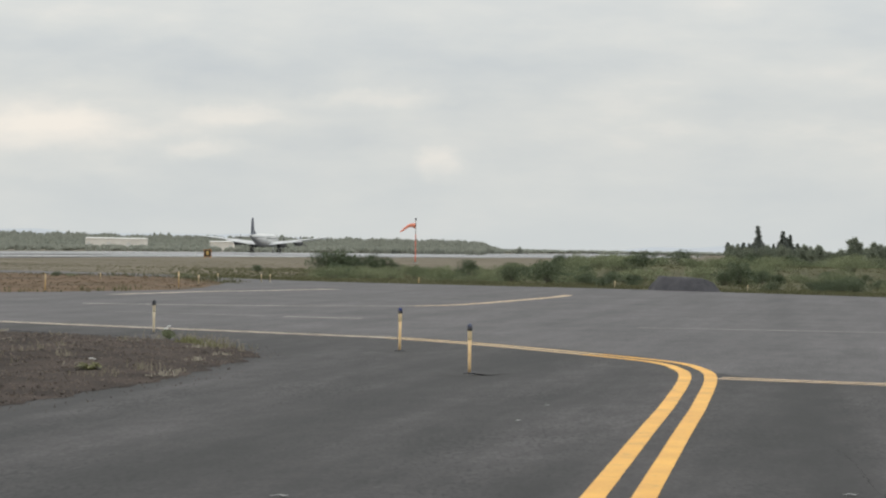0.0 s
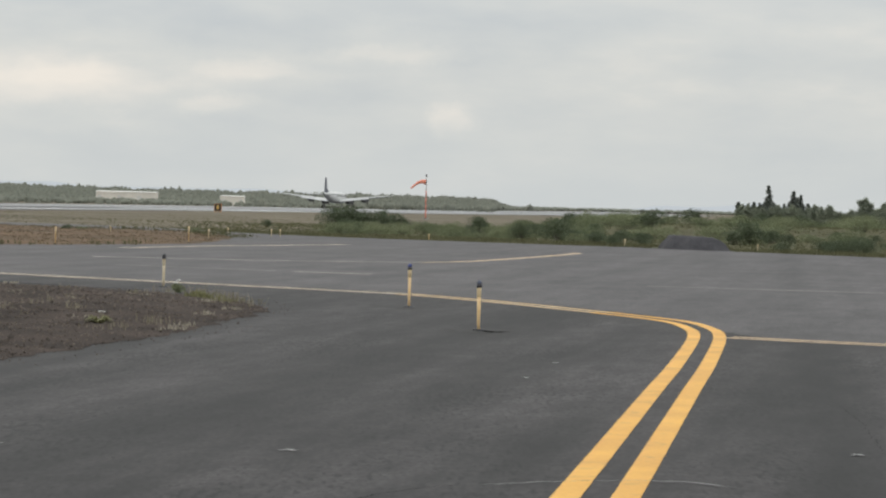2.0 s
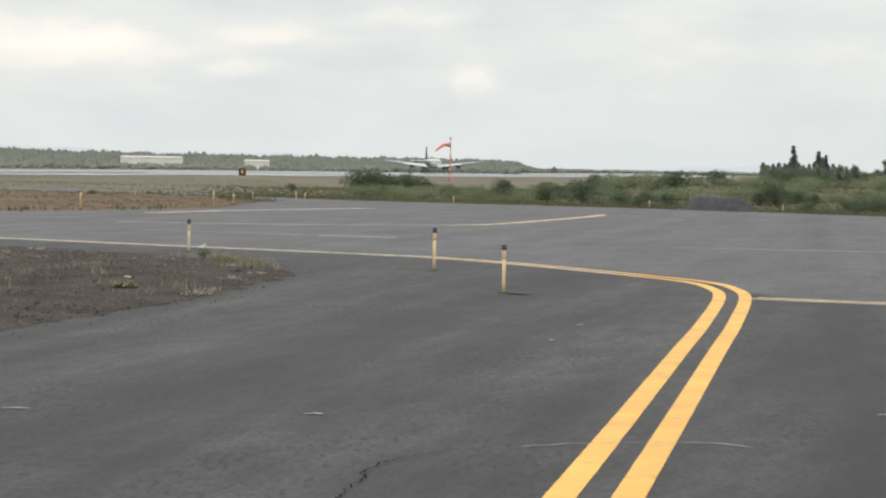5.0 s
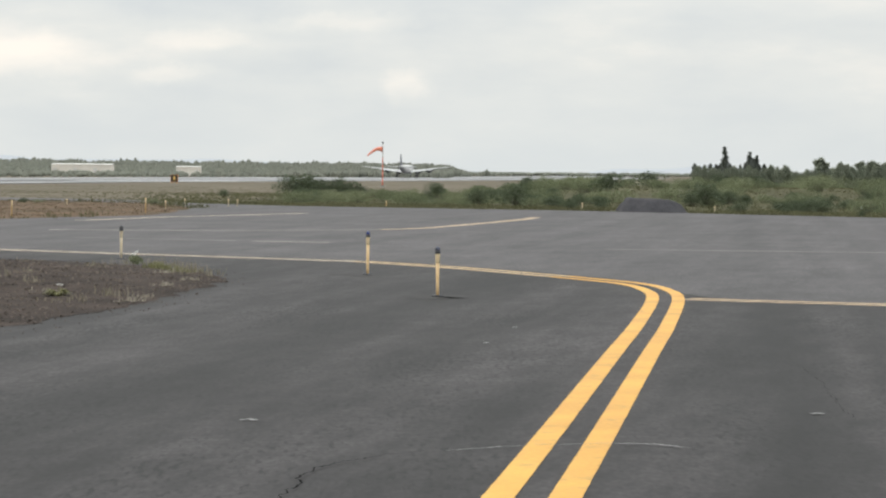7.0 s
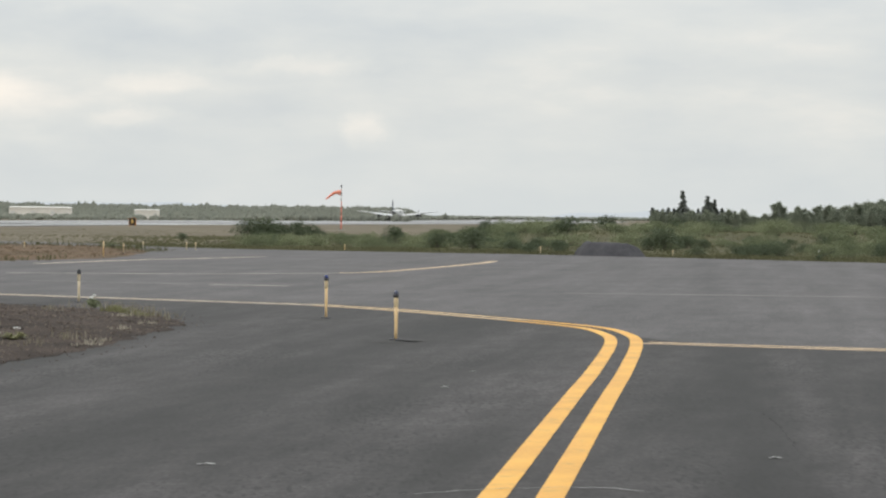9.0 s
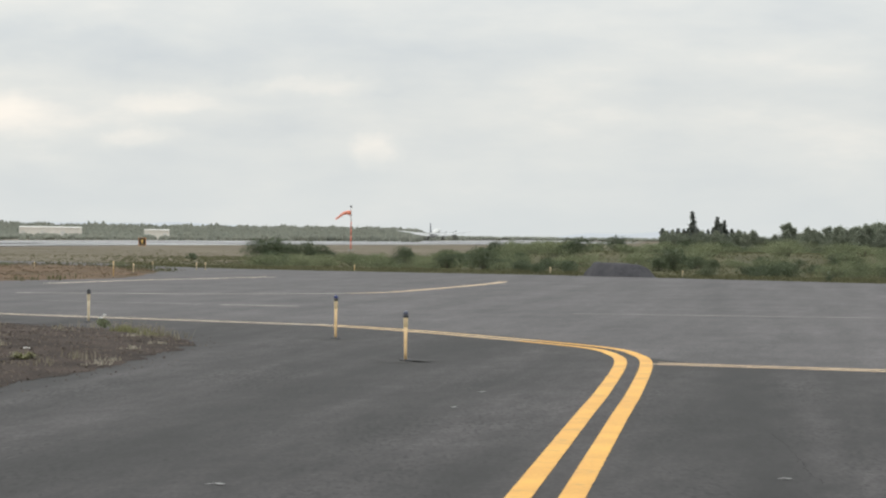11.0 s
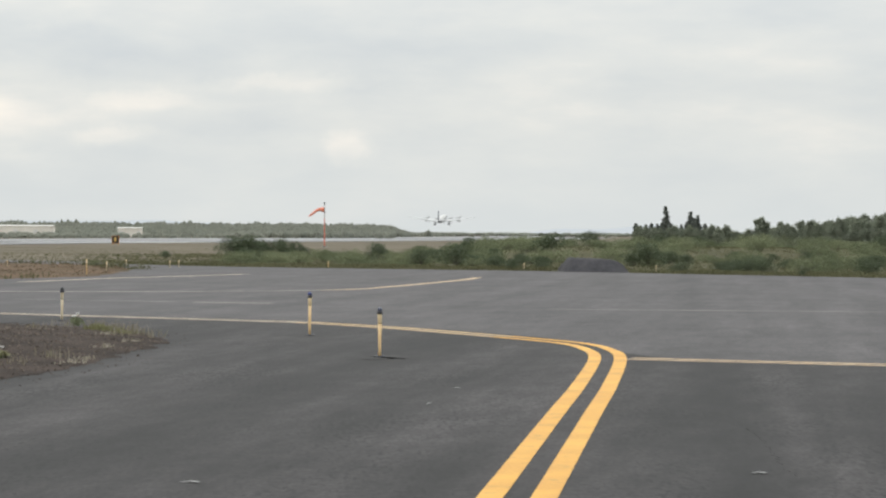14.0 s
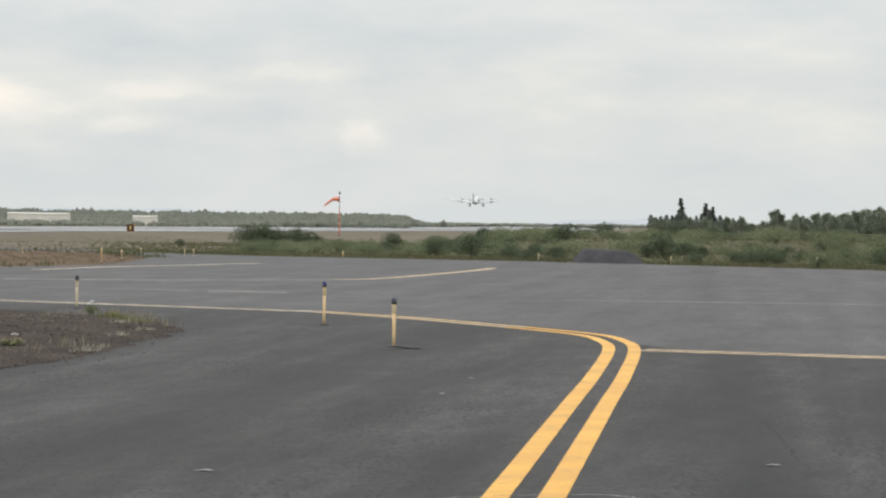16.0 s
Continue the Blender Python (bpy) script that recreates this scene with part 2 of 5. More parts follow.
def puddled(m):
    """Wet sheets of water and drier stretches."""
    nt = m.node_tree
    tc = nt.nodes.new("ShaderNodeTexCoord")
    n = nt.nodes.new("ShaderNodeTexNoise")
    n.inputs["Scale"].default_value, n.inputs["Detail"].default_value = 0.012, 3
    nt.links.new(tc.outputs["Object"], n.inputs[0])
    mr = nt.nodes.new("ShaderNodeMapRange")
    mr.inputs["From Min"].default_value, mr.inputs["From Max"].default_value = 0.38, 0.58
    mr.inputs["To Min"].default_value, mr.inputs["To Max"].default_value = 0.12, 0.36
    nt.links.new(n.outputs[0], mr.inputs["Value"])
    nt.links.new(mr.outputs[0], nt.nodes["Principled BSDF"].inputs["Roughness"])


puddled(RUNWAY)


PUDDLE = material("rain_water", (0.03, 0.03, 0.033), (0.05, 0.05, 0.053), scale=0.1, rough=0.55, spec=1.0)


def grimy(m, amount):
    """Grey rubber smears and worn spots on road paint."""
    nt = m.node_tree
    b = nt.nodes["Principled BSDF"]
    old = b.inputs["Base Color"].links[0].from_socket
    tc = nt.nodes.new("ShaderNodeTexCoord")
    n = nt.nodes.new("ShaderNodeTexNoise")
    n.inputs["Scale"].default_value, n.inputs["Detail"].default_value, n.inputs["Roughness"].default_value = 2.6, 7, 0.72
    nt.links.new(tc.outputs["Object"], n.inputs[0])
    mr = nt.nodes.new("ShaderNodeMapRange")
    mr.inputs["From Min"].default_value, mr.inputs["From Max"].default_value = 0.54, 0.70
    mr.inputs["To Min"].default_value, mr.inputs["To Max"].default_value = 0.0, amount
    nt.links.new(n.outputs[0], mr.inputs["Value"])
    mix = nt.nodes.new("ShaderNodeMix")
    mix.data_type = "RGBA"
    nt.links.new(mr.outputs[0], mix.inputs[0])
    nt.links.new(old, mix.inputs[6])
    mix.inputs[7].default_value = (0.16, 0.12, 0.075, 1)
    nt.links.new(mix.outputs[2], b.inputs["Base Color"])
GRASS = material("rough_grass", (0.104, 0.092, 0.066), (0.212, 0.182, 0.136), scale=0.06, rough=0.9, bump=0.6, fine=25.0, spec=0.1)
DRYGRASS = material("dry_rusty_moss", (0.090, 0.070, 0.048), (0.188, 0.126, 0.082), scale=0.22, rough=0.95, bump=0.35, fine=20.0, spec=0.1)
GRAVEL = material("dark_gravel", (0.028, 0.0225, 0.0195), (0.086, 0.066, 0.056), scale=1.2, rough=0.95, bump=1.0, fine=18.0, spec=0.15)
HEAP = material("dark_grey_gravel_heap", (0.040, 0.040, 0.046), (0.085, 0.083, 0.090), scale=1.0, rough=0.95, bump=0.8, fine=12.0, spec=0.2)
PEBBLE = material("pebbles", (0.036, 0.029, 0.025), (0.19, 0.155, 0.13), scale=3.0, rough=0.9, per_island=1.6)
YELLOW = material("worn_yellow_paint", (0.66, 0.315, 0.034), (0.87, 0.475, 0.058), scale=1.1, rough=0.52, bump=0.1, fine=25.0)
MIDYELLOW = material("mid_yellow_paint", (0.58, 0.39, 0.19), (0.80, 0.58, 0.32), scale=0.8, rough=0.5, fine=18.0)
grimy(YELLOW, 0.5)
grimy(MIDYELLOW, 0.8)
BANKSOIL = material("olive_bank_turf", (0.068, 0.069, 0.039), (0.124, 0.115, 0.068), scale=0.25, rough=0.95, bump=0.5, fine=14.0, spec=0.1)
PALELINE = material("faded_line_paint", (0.26, 0.24, 0.21), (0.50, 0.46, 0.40), scale=0.8, rough=0.8, fine=15.0)
FAINTLINE = material("nearly_gone_paint", (0.11, 0.104, 0.10), (0.30, 0.285, 0.26), scale=0.5, rough=0.7, fine=15.0)
ORANGELINE = material("old_orange_yellow_paint", (0.53, 0.37, 0.22), (0.77, 0.565, 0.34), scale=0.6, rough=0.5, fine=12.0)
CREAMYELLOW = material("cream_yellow_paint", (0.46, 0.37, 0.27), (0.73, 0.61, 0.46), scale=0.6, rough=0.5, fine=12.0)
# near-black for cracks, and for the step shadow painted along the verge
CRACKSHADE = material("crack_and_step_shadow", (0.004, 0.004, 0.004), (0.010, 0.010, 0.010), rough=1.0, spec=0.0)
SEAL = material("pale_sealed_joint", (0.24, 0.24, 0.24), (0.42, 0.42, 0.41), scale=3.0, rough=0.9)
STAIN = material("oily_stain", (0.013, 0.012, 0.012), (0.038, 0.036, 0.036), scale=5.0, rough=0.8)
STAKE = material("yellow_stake_paint", (0.72, 0.48, 0.22), (0.87, 0.64, 0.36), scale=6.0, rough=0.6)
PALESTAKE = material("pale_stake_paint", (0.55, 0.44, 0.28), (0.78, 0.68, 0.50), scale=6.0, rough=0.6)
COLLAR = material("cream_collar_paint", (0.72, 0.54, 0.30), (0.88, 0.72, 0.46), scale=6.0, rough=0.6)
DARKCAP = material("dark_cast_metal", (0.03, 0.03, 0.035), (0.09, 0.09, 0.10), scale=8.0, rough=0.5, metal=0.3)
BLUEGLASS = material("cobalt_glass", (0.010, 0.018, 0.10), (0.03, 0.05, 0.24), scale=5.0, rough=0.12, spec=0.8)
GREYGLASS = material("smoky_lens", (0.03, 0.035, 0.07), (0.10, 0.11, 0.17), scale=5.0, rough=0.15, spec=0.8)
LEAF = material("willow_leaves", (0.130, 0.158, 0.088), (0.262, 0.288, 0.168), scale=0.8, rough=0.7, per_island=0.15, per_object=0.8, spec=0.3)
DARKLEAF = material("alder_leaves", (0.065, 0.088, 0.053), (0.130, 0.158, 0.092), scale=0.8, rough=0.6, per_island=0.5, per_object=0.3, spec=0.3)
# leaf and needle colours are lifted to include haze at the trees' distance
TREELEAF = material("hazed_tree_leaves", (0.215, 0.245, 0.195), (0.350, 0.378, 0.285), scale=0.5, rough=0.7, per_island=0.5, per_object=0.3, spec=0.1)
NEEDLE = material("hazed_spruce_needles", (0.170, 0.190, 0.175), (0.270, 0.290, 0.250), scale=0.6, rough=0.7, per_island=0.5, per_object=0.3, spec=0.2)
BARK = material("bark", (0.06, 0.05, 0.04), (0.16, 0.14, 0.12), scale=4.0, rough=0.9)
# haze over the far woods is mixed into this paler base colour
FARLEAF = material("hazed_woods", (0.180, 0.193, 0.163), (0.230, 0.238, 0.196), scale=0.02, rough=0.9, per_island=0.5, spec=0.05)
# dark base; the pale blue-grey emission stands in for haze before the ridge
MOUNTAIN = material("haze_glow_mountain", (0.04, 0.04, 0.04), (0.06, 0.06, 0.06), scale=0.002, rough=1.0, spec=0.0)
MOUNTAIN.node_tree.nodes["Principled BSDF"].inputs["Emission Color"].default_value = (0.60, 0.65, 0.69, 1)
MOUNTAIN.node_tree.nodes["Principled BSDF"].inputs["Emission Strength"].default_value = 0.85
BLADE = material("grass_blades", (0.088, 0.098, 0.050), (0.178, 0.168, 0.094), scale=0.2, rough=0.7, per_island=0.8, spec=0.2)
DRYBLADE = material("straw_blades", (0.16, 0.145, 0.095), (0.40, 0.36, 0.28), scale=0.5, rough=0.7, per_island=0.8, spec=0.2)
SEEDHEAD = material("pale_dry_seed_heads", (0.22, 0.20, 0.15), (0.52, 0.48, 0.40), scale=0.5, rough=0.8, per_island=0.6, spec=0.1)
RUSTBLADE = material("rusty_grass_blades", (0.135, 0.112, 0.076), (0.250, 0.190, 0.135), scale=0.3, rough=0.8, per_island=0.4, spec=0.2)
WEED = material("weed_leaves", (0.13, 0.13, 0.060), (0.27, 0.265, 0.125), scale=3.0, rough=0.6, per_island=0.6)
PETAL = material("white_petals", (0.70, 0.70, 0.68), (0.85, 0.85, 0.83), scale=5.0, rough=0.6)
WHITEMETAL = material("white_aircraft_paint", (0.64, 0.65, 0.64), (0.76, 0.76, 0.74), scale=0.3, rough=0.35, fine=10.0)
SILVER = material("dull_aluminium", (0.58, 0.59, 0.60), (0.74, 0.75, 0.75), scale=0.4, rough=0.4, metal=0.25)
WINGSKIN = material("pale_silver_wing_skin", (0.56, 0.57, 0.58), (0.68, 0.69, 0.69), scale=0.4, rough=0.4)
NACELLE = material("grey_nacelle_skin", (0.11, 0.113, 0.116), (0.22, 0.223, 0.226), scale=0.6, rough=0.45)
BELLY = material("grey_belly_paint", (0.52, 0.53, 0.54), (0.66, 0.67, 0.68), scale=0.4, rough=0.45)
NAVY = material("navy_tail_paint", (0.045, 0.055, 0.085), (0.085, 0.097, 0.135), scale=0.4, rough=0.4)
ENGINE = material("sooty_cowling", (0.05, 0.05, 0.05), (0.13, 0.13, 0.13), scale=1.0, rough=0.5, metal=0.4)
RUBBER = material("tyre_rubber", (0.02, 0.02, 0.02), (0.04, 0.04, 0.04), scale=3.0, rough=0.85)
GLASS = material("cabin_window", (0.02, 0.025, 0.03), (0.05, 0.055, 0.06), rough=0.1, spec=0.8)
SHEET = material("cream_corrugated_sheet", (0.78, 0.74, 0.67), (0.90, 0.86, 0.79), scale=0.3, rough=0.6, fine=8.0)
ROOFING = material("pale_roof_sheet", (0.66, 0.65, 0.62), (0.80, 0.78, 0.74), scale=0.3, rough=0.5)
ORANGE = material("windsock_cloth", (0.76, 0.20, 0.12), (0.90, 0.36, 0.25), scale=3.0, rough=0.8)
REDPAINT = material("red_mast_paint", (0.60, 0.14, 0.09), (0.74, 0.24, 0.17), scale=2.0, rough=0.6)
WHITEPAINT = material("white_mast_paint", (0.60, 0.58, 0.56), (0.78, 0.76, 0.73), scale=2.0, rough=0.6)
SIGNBLACK = material("black_sign_face", (0.015, 0.013, 0.012), (0.04, 0.035, 0.03), rough=0.5)
SIGNYELLOW = material("amber_sign_face", (0.60, 0.36, 0.08), (0.80, 0.55, 0.20), scale=2.0, rough=0.5)
SIGNEDGE = material("orange_sign_edge", (0.45, 0.16, 0.03), (0.60, 0.26, 0.06), scale=2.0, rough=0.5)


def translucent(m, share):
    """Thin leaves let part of the light through."""
    nt = m.node_tree
    b, out = nt.nodes["Principled BSDF"], nt.nodes["Material Output"]
    tr = nt.nodes.new("ShaderNodeBsdfTranslucent")
    nt.links.new(b.inputs["Base Color"].links[0].from_socket, tr.inputs["Color"])
    mx = nt.nodes.new("ShaderNodeMixShader")
    mx.inputs[0].default_value = share
    nt.links.new(b.outputs[0], mx.inputs[1])
    nt.links.new(tr.outputs[0], mx.inputs[2])
    nt.links.new(mx.outputs[0], out.inputs[0])


for leafy in (LEAF, DARKLEAF, TREELEAF, NEEDLE, BLADE, DRYBLADE, RUSTBLADE, SEEDHEAD, WEED):
    translucent(leafy, 0.4)


# ---- building helpers ----
def part(name, bm, mat, parent=None, label="", smooth=False):
    me = bpy.data.meshes.new(name)
    if smooth:
        for f in bm.faces:
            f.smooth = True
    bm.to_mesh(me)
    bm.free()
    me.materials.append(mat)
    ob = new(name, me)
    ob.parent = parent
    return tagged(ob, label)


def raw(name, verts, faces, mat, parent=None, label="", smooth=False):
    me = bpy.data.meshes.new(name)
    me.from_pydata(verts, [], faces)
    me.materials.append(mat)
    if smooth:
        me.polygons.foreach_set("use_smooth", [True] * len(me.polygons))
    ob = new(name, me)
    ob.parent = parent
    return tagged(ob, label)


def thing(name, m, label, category, group="", kind=""):
    ob = new(name)
    ob.empty_display_size = 0.2
    ob.matrix_world = m
    return tagged(ob, label, category, group, kind)


def box(sx, sy, sz, at=(0, 0, 0), bevel=0.0):
    bm = bmesh.new()
    bmesh.ops.create_cube(bm, size=1.0, matrix=Matrix.Translation(at) @ Matrix.Diagonal((sx, sy, sz, 1)))
    if bevel:
        bmesh.ops.bevel(bm, geom=bm.edges[:], offset=bevel, segments=2, affect="EDGES")
    return bm


def tube(path, radii, seg=12, caps=True):
    """A tube of given radii along a list of points."""
    bm = bmesh.new()
    rings = []
    pts = [Vector(p) for p in path]
    for i, p in enumerate(pts):
        d = (pts[min(i + 1, len(pts) - 1)] - pts[max(i - 1, 0)]).normalized()
        side = d.cross(Vector((0, 0, 1)) if abs(d.z) < 0.9 else Vector((1, 0, 0))).normalized()
        up = side.cross(d)
        r = radii[i]
        rx, rz = r if isinstance(r, tuple) else (r, r)
        rings.append([bm.verts.new(p + side * (rx * math.cos(a)) + up * (rz * math.sin(a))) for a in (2 * math.pi * k / seg for k in range(seg))])
    for a, b in zip(rings, rings[1:]):
        for k in range(seg):
            bm.faces.new((a[k], a[(k + 1) % seg], b[(k + 1) % seg], b[k]))
    if caps:
        bm.faces.new(rings[0][::-1])
        bm.faces.new(rings[-1])
    bmesh.ops.recalc_face_normals(bm, faces=bm.faces[:])
    return bm


def smooth_path(pts, step=0.5):
    """A Catmull-Rom curve through a few plan points."""
    pts = [Vector(p) for p in pts]
    pts = [2 * pts[0] - pts[1]] + pts + [2 * pts[-1] - pts[-2]]
    out = []
    for a, b, c, d in zip(pts, pts[1:], pts[2:], pts[3:]):
        n = max(2, int((c - b).length / step))
        for i in range(n):
            t = i / n
            out.append(0.5 * ((2 * b) + (c - a) * t + (2 * a - 5 * b + 4 * c - d) * t * t + (3 * b - a - 3 * c + d) * t ** 3))
    return out + [pts[-2]]


def stripe(name, pts, width, offset, mat, z=0.004, step=0.4, ragged=0.006, kind="structure", label="", category=""):
    """A painted line of even width along a plan curve, a few millimetres proud, with a slightly ragged edge."""
    line = smooth_path(pts, step)
    rng = random.Random(len(pts) * 7 + int(width * 1000) + int(offset * 100))
    verts, faces = [], []
    for i, p in enumerate(line):
        d = (line[min(i + 1, len(line) - 1)] - line[max(i - 1, 0)]).normalized()
        n = Vector((-d.y, d.x))
        a = p + n * (offset + width / 2 + rng.uniform(-ragged, ragged))
        b = p + n * (offset - width / 2 + rng.uniform(-ragged, ragged))
        verts += [(a.x, a.y, z), (b.x, b.y, z)]
        if i:
            faces.append((2 * i - 2, 2 * i - 1, 2 * i + 1, 2 * i))
    ob = raw(name, verts, faces, mat)
    return tagged(ob, label, category, "", kind)


def inside(p, poly):
    hit = False
    for (x1, y1), (x2, y2) in zip(poly, poly[1:] + poly[:1]):
        if (y1 > p[1]) != (y2 > p[1]) and p[0] < (x2 - x1) * (p[1] - y1) / (y2 - y1) + x1:
            hit = not hit
    return hit


def edge_distance(p, poly):
    best = 1e9
    for a, b in zip(poly, poly[1:] + poly[:1]):
        a, b = Vector(a), Vector(b)
        t = max(0, min(1, (p - a).dot(b - a) / max((b - a).length_squared, 1e-9)))
        best = min(best, (p - a - (b - a) * t).length)
    return best


def patch(name, corners, spacing, wobble, height, bumps, mat, z0, label, category="ground"):
    """A patch of ground with an uneven outline, that rises softly from its edge."""
    from mathutils.geometry import delaunay_2d_cdt
    ring = smooth_path(corners + corners[:1], spacing * 0.5)[:-1]
    ring = [p + Vector((noise.noise((p.x * 1.7, p.y * 1.7, 3)), noise.noise((p.x * 1.7, p.y * 1.7, 9)))) * wobble for p in ring]
    poly = [(p.x, p.y) for p in ring]
    xs, ys = [p[0] for p in poly], [p[1] for p in poly]
    pts = [Vector(p) for p in poly]
    rng = random.Random(5)
    y = min(ys)
    while y < max(ys):
        x = min(xs)
        while x < max(xs):
            q = (x + rng.uniform(-0.3, 0.3) * spacing, y + rng.uniform(-0.3, 0.3) * spacing)
            if inside(q, poly):
                pts.append(Vector(q))
            x += spacing
        y += spacing
    n = len(poly)
    vs, _, fs, *_ = delaunay_2d_cdt(pts, [(i, (i + 1) % n) for i in range(n)], [list(range(n))], 1, 1e-5)
    verts = []
    for v in vs:
        d = edge_distance(v, poly[::2])
        k = min(1, d / 1.2)
        verts.append((v.x, v.y, z0 + k * (height + bumps * noise.noise((v.x * 0.9, v.y * 0.9, 1))) + min(1, d) * bumps * 0.4 * noise.noise((v.x * 4, v.y * 4, 4))))
    ob = raw(name, verts, [list(f) for f in fs], mat, smooth=True)
    return tagged(ob, label, category, "", "structure"), poly


# ---- ground, apron, runway ----
HEADING = 8.67          # the runway's bearing from north, degrees
ALONG = Vector((math.sin(radians(HEADING)), math.cos(radians(HEADING))))
ACROSS = Vector((ALONG.y, -ALONG.x))
RUNWAY_OFF, RUNWAY_Z = -146.9, -0.75


def dip(s):
    """How far the field falls away along the runway."""
    k = max(0.0, min(1.0, (s - 600) / 450))
    return -0.6 * k * k * (3 - 2 * k)


def on_runway(s, off=0.0):
    p = ALONG * s + ACROSS * (RUNWAY_OFF + off)
    return p.x, p.y


def ground_z(x, y):
    k = max(0.0, min(1.0, (y - 105) / 170))
    k = k * k * (3 - 2 * k)
    rise = max(0.0, min(1.0, math.degrees(math.atan2(x, max(y, 1))) / 5.0)) * max(0.0, min(1.0, (y - 110) / 50)) * max(0.0, min(1.0, (300 - y) / 70))
    bank = 0.80 * rise * rise * (3 - 2 * rise)
    return -0.05 - 0.77 * k + dip(y) + bank + (0.05 * noise.noise((x * 0.05, y * 0.05, 0)) if y > 108 else 0)


def build_ground():
    xs = sorted({round(s * v, 2) for s in (-1, 1) for v in [0, 4, 8, 12, 16, 20, 25, 30, 40, 50, 65, 80, 100, 130, 170, 230, 320, 450, 700, 1100, 1800, 3000, 4800]})
    ys = [-4800, -2500, -1000, -400, -150, -60, -20, 0, 20, 40, 60, 75, 85, 92, 98] + [104 + 6 * i for i in range(32)] + [310, 340, 380, 420, 480, 560, 640, 700, 760, 820, 880, 940, 1000, 1060, 1100, 1500, 2100, 3000, 4800]
    verts = [(x, y, ground_z(x, y)) for y in ys for x in xs]
    n = len(xs)
    faces = [(j * n + i, j * n + i + 1, j * n + n + i + 1, j * n + n + i) for j in range(len(ys) - 1) for i in range(n - 1)]
    tagged(raw("ground", verts, faces, GRASS, smooth=True), "flat airfield of short tan and olive rough grass", "ground", "", "structure")


build_ground()


def build_apron():
    edge = smooth_path([(-90, 139), (-30, 127.5), (-15.5, 121.5), (-9.6, 110.5), (-5.2, 104.8), (1.9, 100.6), (6.5, 98.2), (10.5, 94.4), (18.4, 86.5), (34, 70), (60, 40)], 1.0)
    pts = [(p.x + 0.15 * noise.noise((p.x, p.y, 5)), p.y + 0.25 * noise.noise((p.x, p.y, 7))) for p in edge] + [(60, -60), (-90, -60)]
    bm = bmesh.new()
    face = bm.faces.new([bm.verts.new((x, y, 0.0)) for x, y in pts])
    low = bmesh.ops.extrude_face_region(bm, geom=[face])
    for v in low["geom"]:
        if isinstance(v, bmesh.types.BMVert):
            v.co.z = -0.12
    bmesh.ops.triangulate(bm, faces=bm.faces[:])
    bmesh.ops.recalc_face_normals(bm, faces=bm.faces[:])
    tagged(part("pavement", bm, ASPHALT), "wide worn dark grey asphalt apron and taxiway", "asphalt", "", "structure")


build_apron()


def build_taxiway():
    """The older, paler paving beyond the painted edge line."""
    from mathutils.geometry import delaunay_2d_cdt
    near = smooth_path([(-60, 72), (-20, 52.3), (-11.5, 48.2), (-5.35, 44.5), (-0.8, 41.7), (2.4, 36.6), (3.5, 32.5), (3.75, 30.2), (6.2, 28.9), (14, 25.7), (30, 19)], 0.8)
    far = smooth_path([(-90, 139), (-30, 127.5), (-15.5, 121.5), (-9.6, 110.5), (-5.2, 104.8), (1.9, 100.6), (6.5, 98.2), (10.5, 94.4), (18.4, 86.5), (34, 70), (60, 40)], 1.5)
    pts = [p + Vector((0.05, 0.12)) * noise.noise((p.x * 0.8, p.y * 0.8, 2)) for p in near] + [p + Vector((-0.1, -0.25)) for p in reversed(far)]
    n = len(pts)
    vs, _, fs, *_ = delaunay_2d_cdt(pts, [(i, (i + 1) % n) for i in range(n)], [list(range(n))], 1, 1e-5)
    tagged(raw("road_taxiway", [(v.x, v.y, 0.003) for v in vs], [list(f) for f in fs], OLDASPHALT), "paler weathered asphalt taxiway", "taxiway", "", "structure")


build_taxiway()


